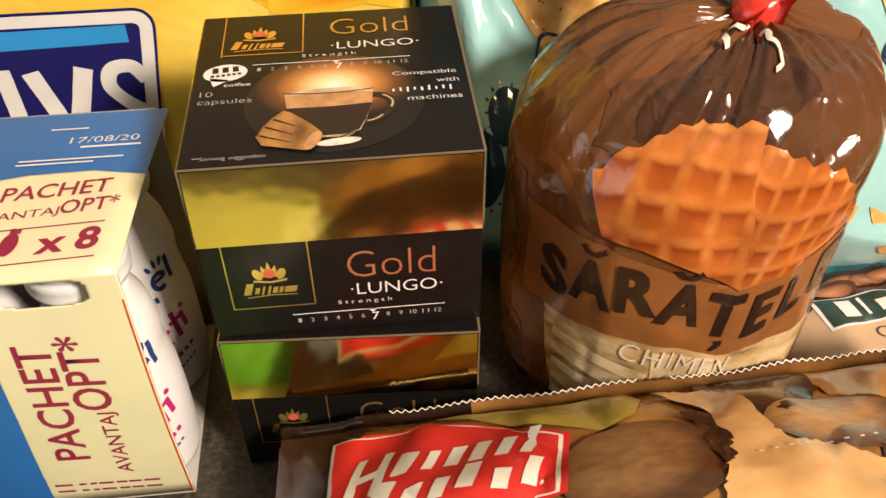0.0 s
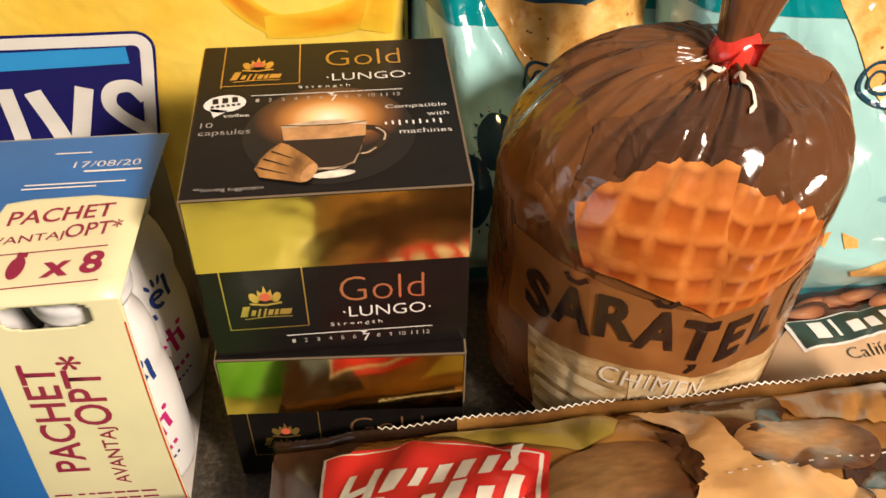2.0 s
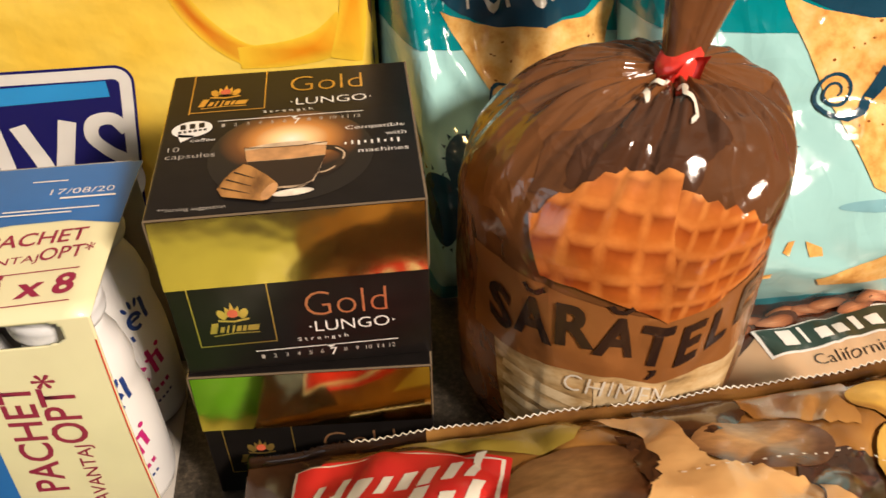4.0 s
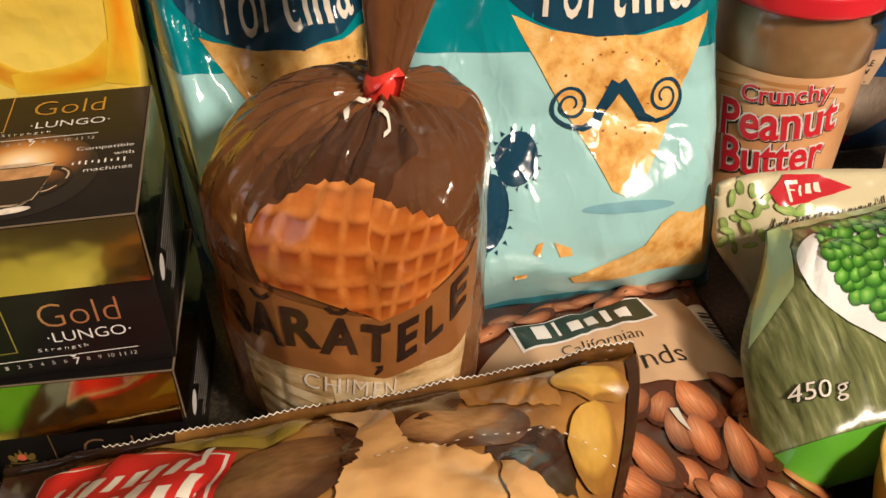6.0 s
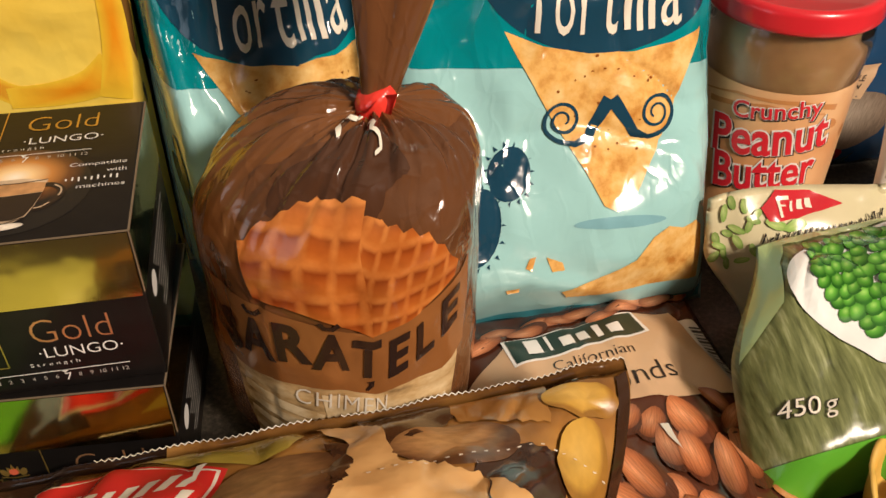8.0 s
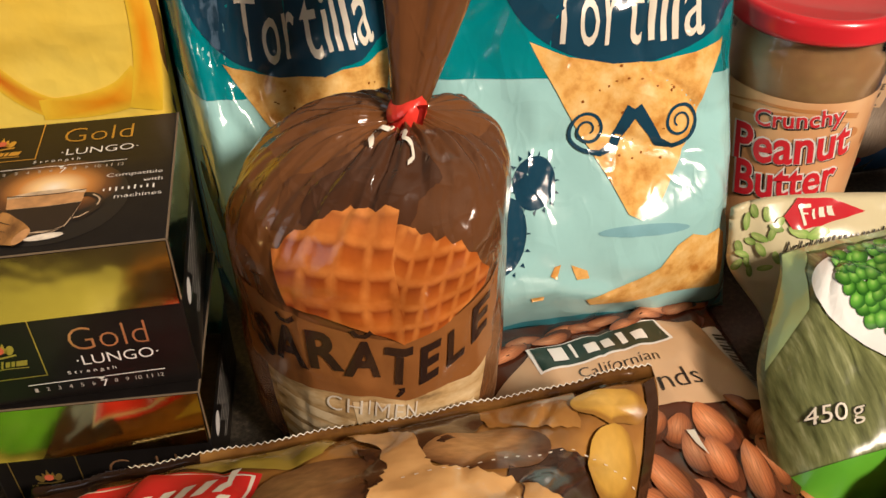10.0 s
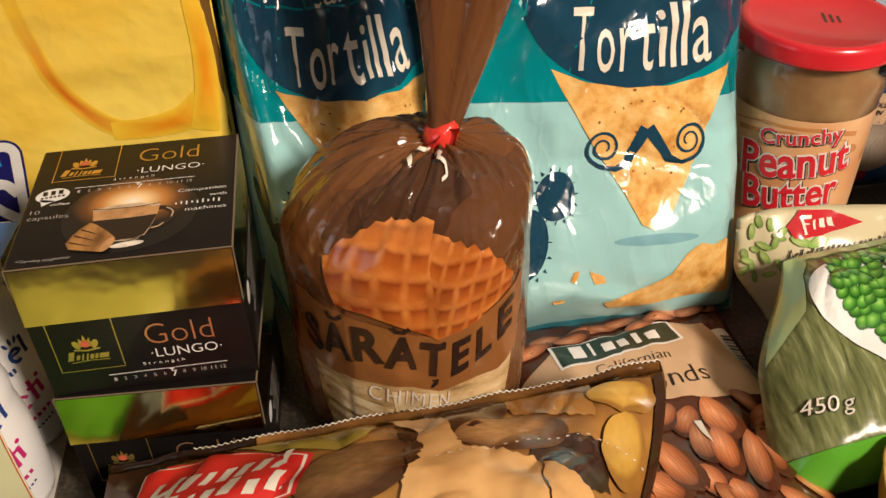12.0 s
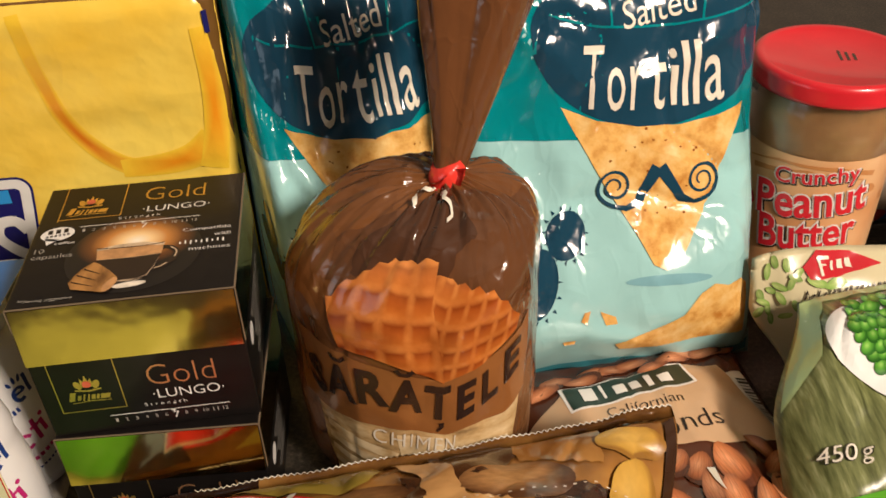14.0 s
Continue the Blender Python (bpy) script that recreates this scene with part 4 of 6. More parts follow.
    for ch, wide, mid, y in (("S", 0.0116, -0.0525, 0.0775), ("A", 0.0142, -0.0390, 0.0815), ("R", 0.0125, -0.0248, 0.0835), ("A", 0.0142, -0.0112, 0.0810), ("T", 0.0130, 0.0030, 0.0775), ("E", 0.0108, 0.0190, 0.0738), ("L", 0.0104, 0.0342, 0.0725), ("E", 0.0112, 0.0495, 0.0740)):
        letters.append(words(ch, mid, y, wide, 0.0190, bold=0.035, turn=-4 if -0.02 < mid < 0.03 else 2))
        if ch == "A":
            letters.append(stroke([(mid - 0.0036, y + 0.0142), (mid - 0.002, y + 0.0120), (mid + 0.001, y + 0.0118), (mid + 0.0036, y + 0.0142)], 0.0020))
        if ch == "T":
            letters.append(stroke([(mid + 0.0006, y - 0.0115), (mid + 0.0010, y - 0.0135), (mid - 0.0014, y - 0.0165)], 0.003, (0.0036, 0.001)))
    decal("product_word", joined(*letters), face, 0.0009, M_INK, ob, "dark brown bold lettering", step=0.002)
    decal("flavour_word", words("CHIMEN", -0.0075, 0.0535, 0.0390, 0.0088, bold=-0.008, gap=1.15, turn=-6), face, 0.0009, M_CREAM, ob, "white thin lettering")
    decal("white_glyph", joined(stroke([(-0.0420, 0.1655), (-0.0330, 0.1690), (-0.0240, 0.1690)], 0.0018), stroke([(-0.0420, 0.1655), (-0.0370, 0.1590)], 0.0018), stroke(curve_through([(-0.010, 0.1655), (-0.006, 0.1665), (-0.0065, 0.1625), (-0.002, 0.1605), (0.0000, 0.1570), (-0.004, 0.1550)], 3), 0.0018)), f, 0.0016, M_CREAM, ob, step=0.002)

    # the gathered tail above the tie
    neck = Vector((0.0197, 0.0060, 0.1480))

    def tail(th, k):
        rx = 0.0055 + 0.0240 * k ** 1.1
        ry = 0.0050 + 0.010 * k
        p = Vector((math.cos(th), math.sin(th), k * 0.35))
        w = 1 + (0.25 + 0.55 * k) * (1.5 * creased(p, 3, 0.75, 3) + 0.55 * creased(p, 3, 1.7, 9))
        return neck + Vector((rx * w * math.cos(th) + 0.0215 * k, ry * w * math.sin(th) + 0.020 * k, 0.100 * k + 0.004 * math.sin(th * 4) * k))

    bm = bmesh.new()
    nu, nv = 180, 50
    rows = [[bm.verts.new(tail(2 * math.pi * i / nu, j / nv)) for i in range(nu)] for j in range(nv + 1)]
    for j in range(nv):
        for i in range(nu):
            bm.faces.new((rows[j][i], rows[j][(i + 1) % nu], rows[j + 1][(i + 1) % nu], rows[j + 1][i]))
    part("gathered_tail", bm, M_TAIL, ob, "crumpled brown film tail")
    # tie: a wrapped band and a folded flag of tape
    bm = lathe_bm([(0.0062, -0.004), (0.0076, -0.002), (0.0074, 0.003), (0.0060, 0.006)], 20, neck + Vector((0, 0, 0.002)))
    for v in bm.verts:
        v.co += Vector((0, 0, 0.35 * (v.co.x - neck.x)))
    tie = part("tie", bm, M_RED, ob, "red tape tie")
    bm = bmesh.new()
    flag = [[bm.verts.new(neck + Vector((-0.0120 + 0.0145 * i / 8 + 0.0040 * j / 4, -0.0078 - 0.0018 * math.sin(i * 0.9) - 0.0010 * math.sin(j * 1.3 + 1), -0.0100 + 0.0065 * i / 8 + 0.0130 * j / 4))) for i in range(9)] for j in range(5)]
    for j in range(4):
        for i in range(8):
            bm.faces.new((flag[j][i], flag[j][i + 1], flag[j + 1][i + 1], flag[j + 1][i]))
    bmesh.ops.solidify(bm, geom=bm.faces[:], thickness=0.0006)
    part("tape_flag", bm, M_RED, tie)
    return ob


cracker_bag()


# ---- almond bag ----
M_KRAFT = film("kraft_paper_print", (0.58, 0.38, 0.22), rough=0.42, relief=0.2)
M_ALMDARK = film("almond_shadow_print", (0.085, 0.026, 0.012), rough=0.25)
M_ALMOND = rounded_print("almond_print", [(0.0, (0.74, 0.32, 0.15)), (0.55, (0.50, 0.165, 0.062)), (0.95, (0.22, 0.060, 0.020)), (1.2, (0.09, 0.024, 0.009))], streak=(13, 1.3, 1), streak_mix=0.5, tones=[(0, 1.05), (1, 1.6)])
M_GREENBLACK = film("green_black_print", (0.012, 0.030, 0.020), rough=0.3)
M_BLACKINK = film("black_ink", (0.018, 0.014, 0.012), rough=0.35)
M_WHITEFILM = film("white_film", (0.80, 0.78, 0.74), rough=0.25)


def almond_bag():
    ob = thing("almond_bag", "flat kraft and brown pouch of almonds lying on the worktop", "nut bag", "", (0.2170, -0.0290, 0.0), 2)
    w, h = 0.126, 0.186

    def lie(q, s, t):
        thick = 0.016 * smooth01((0.110 - t) / 0.09) * max(0.0, 1 - abs(2 * s / w) ** 4)
        return Vector((q.x, q.y, max(0.0008, q.z + (thick if q.z > 0.0085 else 0.0))))

    f, g = pillow((0, -h / 2, 0.010), (1, 0, 0), (0, 1, 0), w, h, 0.013, 0.008, 7.7, edge=4.5, base=0.25, top=0.30, crease=0.0013, tilt=lie)
    part("pouch", grid_bm(f, -w / 2, w / 2, 0, h, 0.003, back=g), M_ALMDARK, ob, "dark brown printed pouch")
    F = lambda s, t: f(s, t + h / 2)
    decal("kraft_panel", outline([(-w / 2 + 0.001, 0.0440), (-0.038, 0.0610), (0.026, 0.0740), (0.0480, 0.0740), (0.0540, 0.0450), (0.0580, 0.0170), (0.030, 0.0180), (0.005, 0.0225), (-0.03, 0.0190), (-w / 2 + 0.001, 0.010)]), F, 0.0006, M_KRAFT, ob, "kraft-coloured label panel")
    rnd = random.Random(5)
    items = [(0.0245, 0.0045, 0.0080, 0.0155, 4), (0.0092, 0.0054, 0.0066, 0.0112, -29), (-0.0067, -0.0209, 0.0078, 0.0176, 9), (0.0105, -0.0098, 0.0066, 0.0146, -8), (0.0168, -0.0165, 0.0062, 0.0158, -8),
             (0.0361, -0.0212, 0.0062, 0.0182, -12), (0.0266, -0.0260, 0.0050, 0.0212, -14), (0.0035, -0.0335, 0.0064, 0.0112, 8), (-0.0174, -0.0317, 0.0085, 0.0125, 32), (0.0, 0.0106, 0.0062, 0.0106, -37),
             (0.0420, 0.0140, 0.0050, 0.0095, 29), (0.0437, 0.0025, 0.0050, 0.0120, -40), (0.0490, -0.0066, 0.0050, 0.0125, -6), (0.0115, -0.0430, 0.0060, 0.0095, 5), (0.0330, -0.0520, 0.0064, 0.0120, 40), (0.0470, -0.0430, 0.0060, 0.0120, 60)]
    for j in range(5):
        for i in range(8):
            x, y = -0.058 + 0.0155 * i + rnd.uniform(-0.003, 0.003), -0.086 + 0.0190 * j + rnd.uniform(-0.003, 0.003)
            if y < -0.050 or (x < -0.024 and y < 0.016):
                items.append((x, y, rnd.uniform(0.0066, 0.0080), rnd.uniform(0.0130, 0.0165), rnd.uniform(-15, 35)))
    for i in range(12):
        items.append((-0.055 + 0.0100 * i + rnd.uniform(-0.002, 0.002), 0.0765 + 0.0016 * (i - 5) + rnd.uniform(-0.005, 0.005), 0.0050, 0.011, 100 + rnd.uniform(-25, 25)))
    items = [it for it in items if abs(it[0]) < 0.056]
    blobs("almond_picture", items, F, 0.0007, M_ALMOND, ob, "printed brown almonds", pinch=0.28)
    decal("almond_split", outline([(0.0118, 0.0045), (0.0150, 0.0035), (0.0142, -0.0040), (0.0135, -0.0120), (0.0120, -0.0040)]), F, 0.0017, M_CREAM, ob, "pale split almond")
    k = 8.5
    cx, cy = -0.0040, 0.0615
    decal("name_tag_rim", rect(cx, cy, 0.0675, 0.0165, k), F, 0.0009, M_WHITEFILM, ob)
    decal("name_tag", rect(cx, cy, 0.0645, 0.0145, k), F, 0.0012, M_GREENBLACK, ob, "dark green name tag with white bars")
    bars = []
    for i, (wide, tall) in enumerate(((0.0075, 0.0095), (0.0016, 0.0100), (0.0055, 0.0062), (0.0046, 0.0062), (0.0034, 0.0085), (0.0058, 0.0062))):
        bars.append(moved(rect(-0.0215 + 0.0082 * i, (tall - 0.0085) / 2, wide, tall, 0, 0.1), cx, cy, k))
    pieces("name_bar", bars, F, 0.0015, M_WHITEFILM, ob)
    decal("variety_word", words("Californian", -0.0005, 0.0475, 0.0390, 0.0060, turn=6, shear=0.15, bold=-0.012), F, 0.0010, M_BLACKINK, ob)
    decal("product_word", words("Almonds", 0.0040, 0.0320, 0.0570, 0.0105, turn=7, shear=0.1, bold=-0.008), F, 0.0010, M_BLACKINK, ob)
    decal("code_panel", outline([(0.0490, 0.066), (0.0580, 0.069), (0.0615, 0.018), (0.0560, 0.018)]), F, 0.0009, M_WHITEFILM, ob, "white striped code panel")
    pieces("code_bar", [rect(0.0553 + 0.0002 * (17 - i), 0.0225 + 0.0023 * i, 0.0065, 0.0005 + 0.0006 * ((i * 5) % 3), 6) for i in range(18)], F, 0.0012, M_BLACKINK, ob)
    return ob


almond_bag()

# ---- potato snack bag ----
M_AMBER = printed("amber_photo_film", [(0.30, (0.10, 0.038, 0.010)), (0.5, (0.30, 0.135, 0.032)), (0.7, (0.50, 0.26, 0.065))], 22, 0.2, 0.3, 3.0)
M_PAPER = printed("torn_paper_print", [(0.35, (0.54, 0.29, 0.10)), (0.6, (0.72, 0.43, 0.17))], 22, 0.24, 0.3, 3.0)
M_DUSK = film("dark_photo_and_shade_film", (0.040, 0.017, 0.008), vary=0.5, rough=0.18)
M_AMBERLIGHT = printed("golden_blur_print", [(0.3, (0.26, 0.105, 0.022)), (0.7, (0.52, 0.26, 0.06))], 24, 0.2, 0.25, 3.0)
M_POTATODARK = rounded_print("brown_potato_print", [(0.0, (0.50, 0.28, 0.105)), (0.65, (0.33, 0.165, 0.06)), (1.15, (0.11, 0.046, 0.018))], streak=(4, 6, 1), streak_mix=0.35, tones=[(0, 0.85), (1, 1.1)])
M_SLICE = rounded_print("potato_slice_print", [(0.0, (0.74, 0.46, 0.11)), (0.8, (0.62, 0.35, 0.06)), (1.2, (0.36, 0.17, 0.03))], streak=(2, 2, 1), streak_mix=0.2)
M_LOGORED = film("red_print", (0.62, 0.028, 0.022), rough=0.2)
M_YELLOWSTRIP = film("yellow_green_print", (0.42, 0.31, 0.05), rough=0.25)


def potato_bag():
    ob = thing("potato_snack_bag", "amber photo-printed snack bag with a red badge lying on its back", "snack bag")
    w, h = 0.244, 0.205

    def raised(q, s, t):
        lift = 0.0040 * max(0.0, s / 0.12) ** 1.5 * smooth01(1 - (h - t) / 0.035) - 0.020 * max(0.0, s / 0.12) ** 2 * smooth01((h - t) / 0.035) - 0.003 * max(0.0, -s / 0.12)
        lift -= 0.030 * smooth01((h - t - 0.040) / 0.05) * smooth01((0.02 - s) / 0.07)
        taper = (0.008 + 0.034 * smooth01((h - t) / 0.09)) * max(0.0, s / (w / 2)) ** 2
        return Vector((q.x - taper, q.y, max(0.0008, q.z + lift)))

    f0, g0 = pillow((0.0850, -0.0205 - h, 0.040), (1, -0.050, 0.105), (0, 1, 0.03), w, h, 0.033, 0.052, 11.0, edge=5.0, base=0.3, top=0.33, crease=0.0017, tilt=raised)
    f, g = f0, g0
    part("bag", grid_bm(f, -w / 2, w / 2, 0, h, 0.003, back=g), M_AMBER, ob, "amber photo-printed film")
    F = lambda s, t: f(s, t + h)
    # serrated seal along the far edge
    bm = bmesh.new()
    n = 90
    up = Vector((0, 0.95, 0.25)) * 0.0045
    low, mid, high, lip = [], [], [], []
    for i in range(n * 2 + 1):
        s = -w / 2 + w * i / (2 * n)
        p = f(s, h)
        wave = Vector((0, 0.0016 * soft(Vector((s, 0, 0)), 40, 2.0), 0.0012 * soft(Vector((s, 1, 0)), 30, 3.0)))
        tooth = p + up * (0.93 + (0.20 if i % 2 else -0.03)) + wave
        lip.append((tooth + Vector((0, -0.0003, 0.0002)), tooth + Vector((0, 0.0001, 0.0003 + 0.0003 * soft(Vector((s, 2, 0)), 60, 4.0)))))
        low.append(bm.verts.new(p))
        mid.append(bm.verts.new(p + up * 0.8 + wave))
        high.append(bm.verts.new(p + up * (0.93 + (0.20 if i % 2 else -0.03)) + wave))
    for a, b in ((low, mid), (mid, high)):
        for i in range(2 * n):
            bm.faces.new((a[i], a[i + 1], b[i + 1], b[i])).material_index = 1 if i < 0.52 * n else 0
    bmesh.ops.solidify(bm, geom=bm.faces[:], thickness=0.0005)
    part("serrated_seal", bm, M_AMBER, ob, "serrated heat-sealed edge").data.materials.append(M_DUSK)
    bm = bmesh.new()
    for i in range(2 * n):
        if i < 0.30 * n or soft(Vector((i * 0.05, 0, 0)), 1.0, 8.0) < -0.15:
            continue
        a, b, c, d = (Vector(v) for v in lip[i] + lip[i + 1])
        bm.faces.new([bm.verts.new(v) for v in (a, c, d, b)])
    bmesh.ops.remove_doubles(bm, verts=bm.verts[:], dist=0.00001)
    part("seal_lip", bm, M_CREAM, ob, "pale cut lip of the seal")
    decal("dark_picture", outline(jagged([(0.0120, 0.0005), (0.0500, -0.0005), (0.0480, -0.0120), (0.0340, -0.0235), (0.0262, -0.0300), (0.0200, -0.0200)], 0.0009, 6)), F, 0.0005, M_DUSK, ob)
    decal("amber_picture", outline(jagged([(0.0480, -0.0010), (0.0860, -0.0010), (0.0880, -0.0200), (0.0700, -0.0180), (0.0500, -0.0140)], 0.0008, 16)), F, 0.0007, M_AMBERLIGHT, ob, "printed golden blur")
    decal("dark_picture", outline(jagged([(0.0600, -0.0300), (0.0800, -0.0300), (0.0920, -0.0330), (0.0980, -0.0560), (0.0860, -0.0600), (0.0700, -0.0500), (0.0560, -0.0430)], 0.0008, 8)), F, 0.0006, M_DUSK, ob)
    blobs("potato_picture", [(0.0500, -0.0280, 0.0250, 0.0120, -2), (-0.0115, -0.0400, 0.0250, 0.0175, 10)], F, 0.0008, M_POTATODARK, ob, "printed brown potato", n=28)
    decal("dark_picture", outline(jagged([(0.0030, -0.0200), (0.0125, -0.0220), (0.0140, -0.0400), (0.0060, -0.0490), (0.0060, -0.0300)], 0.0009, 18)), F, 0.0012, M_DUSK, ob)
    decal("torn_paper_picture", outline(jagged([(-0.0020, -0.0050), (0.0140, -0.0050), (0.0215, -0.0120), (0.0257, -0.0301), (0.0294, -0.0385), (0.0385, -0.0366), (0.0506, -0.0425), (0.0590, -0.0450), (0.0625, -0.0500), (0.0640, -0.0800), (0.0640, -0.1800), (-0.0100, -0.1800), (-0.0060, -0.0900), (0.0040, -0.0545), (0.0070, -0.0470), (0.0101, -0.0440), (0.0125, -0.0340), (0.0100, -0.0230)], 0.0009, 3)), F, 0.0014, M_PAPER, ob, "printed torn brown paper")
    decal("torn_paper_picture", outline(jagged([(0.0600, -0.0455), (0.0751, -0.0531), (0.0866, -0.0604), (0.0950, -0.0800), (0.0900, -0.1800), (0.0660, -0.1800), (0.0650, -0.0700)], 0.0008, 4)), F, 0.0012, M_PAPER, ob, "printed torn brown paper")
    decal("paper_edge", stroke(curve_through([(0.0590, -0.0450), (0.0628, -0.0500), (0.0615, -0.0570), (0.0640, -0.0660), (0.0630, -0.0800)]), 0.0008), F, 0.0017, M_DUSK, ob)
    blobs("potato_slice_picture", [(0.1000, -0.0110, 0.0160, 0.0062, -4), (0.1020, -0.0345, 0.0118, 0.0175, 8)], F, 0.0016, M_SLICE, ob, "printed golden potato slice", n=28)
    decal("dark_picture", outline(jagged([(-0.117, -0.054), (-0.060, -0.051), (-0.034, -0.052), (-0.014, -0.095), (-0.030, -0.140), (-0.117, -0.140)], 0.002, 12)), F, 0.0008, M_DUSK, ob)
    blobs("potato_picture", [(-0.045, -0.082, 0.020, 0.008, 25), (-0.090, -0.100, 0.022, 0.012, -12)], F, 0.0012, M_POTATODARK, ob, "printed brown potato")
    decal("yellow_strip", outline([(-0.070, -0.0030), (-0.040, -0.0040), (-0.0110, -0.0015), (-0.0060, -0.0080), (-0.0100, -0.0180), (-0.0220, -0.0240), (-0.0363, -0.0181), (-0.0600, -0.0080)]), F, 0.0010, M_YELLOWSTRIP, ob)
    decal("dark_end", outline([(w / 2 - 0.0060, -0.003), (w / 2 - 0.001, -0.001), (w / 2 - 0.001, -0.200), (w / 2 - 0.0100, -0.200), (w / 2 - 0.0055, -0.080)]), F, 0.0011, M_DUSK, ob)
    # left end: dark print, with the shade there put into its colour
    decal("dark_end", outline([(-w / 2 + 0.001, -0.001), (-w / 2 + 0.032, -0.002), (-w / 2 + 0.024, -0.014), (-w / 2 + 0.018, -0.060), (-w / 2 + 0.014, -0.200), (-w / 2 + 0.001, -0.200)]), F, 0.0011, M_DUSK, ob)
    decal("perforation", joined(*[rect(0.0180 + 0.0047 * i, -0.0430 + 0.0110 * min(1.0, i / 13) - 0.0008 * max(0, i - 14), 0.0014, 0.0005, 8) for i in range(21)]), F, 0.0021, M_CREAM, ob)
    x0, y0 = -0.0670, -0.0365
    badge = lambda k: outline([(x0 - 0.0380 * k, y0 + 0.0300 * k), (x0 - 0.0060 * k, y0 + 0.0290 * k), (x0 + 0.0200 * k, y0 + 0.0215 * k), (x0 + 0.0370 * k, y0 + 0.0130 * k), (x0 + 0.0330 * k, y0 - 0.011 * k), (x0 - 0.036 * k, y0 - 0.012 * k)])
    decal("badge_rim", badge(1.0), F, 0.0010, M_LOGORED, ob, "red badge with a white line")
    decal("badge_line", badge(0.94), F, 0.0013, M_CREAM, ob)
    decal("badge", badge(0.905), F, 0.0016, M_LOGORED, ob)
    bars = [rect(x0 - 0.0265, y0 + 0.0070, 0.0030, 0.0190, 0, 0.2), rect(x0 - 0.0180, y0 + 0.0078, 0.0030, 0.0190, 0, 0.2), rect(x0 - 0.0222, y0 + 0.0070, 0.0080, 0.0026, 10)]
    for i, (wd, tl) in enumerate(((0.0068, 0.0095), (0.0042, 0.0085), (0.0062, 0.0090), (0.0056, 0.0090), (0.0048, 0.0090), (0.0040, 0.0135))):
        bars.append(rect(x0 - 0.0110 + 0.0073 * i, y0 + 0.0085 + (tl - 0.009) / 2, wd * 0.75, tl, -4, 0.3))
    for i, (wd, tl) in enumerate(((0.0068, 0.0140), (0.0066, 0.0095), (0.0050, 0.0095), (0.0060, 0.0150), (0.0056, 0.0095), (0.0040, 0.0140))):
        bars.append(rect(x0 - 0.0175 + 0.0083 * i, y0 - 0.0045 + (tl - 0.0095) / 2, wd * 0.8, tl * 0.65, -4, 0.3))
    pieces("name_bar", bars, F, 0.0019, M_CREAM, ob, "cream name bars")
    return ob


potato_bag()

# ---- pea bag and the bag behind it ----
M_GRASS = printed("grass_print", [(0.3, (0.055, 0.065, 0.018)), (0.55, (0.17, 0.19, 0.07)), (0.75, (0.36, 0.38, 0.19))], 30, 0.28, 0.3, 5.0, stretch=(14, 1.6, 1.6))
M_PALEGREEN = film("pale_green_print", (0.40, 0.52, 0.24), rough=0.22)
M_GREEN = film("bright_green_print", (0.09, 0.33, 0.025), rough=0.25)
M_PEA = rounded_print("pea_print", [(0.0, (0.30, 0.56, 0.12)), (0.45, (0.10, 0.34, 0.035)), (1.15, (0.02, 0.12, 0.010))], streak=(2, 2, 1), streak_mix=0.0)
M_PLATE = film("white_plate_print", (0.76, 0.77, 0.74), rough=0.25)
M_BEIGE = film("beige_print", (0.60, 0.54, 0.34), rough=0.3)
M_LEAF = rounded_print("leaf_print", [(0.0, (0.50, 0.62, 0.22)), (1.1, (0.26, 0.42, 0.10))], streak=(3, 1, 1), streak_mix=0.3)
M_BADGE = film("crimson_print", (0.52, 0.02, 0.03), rough=0.25)


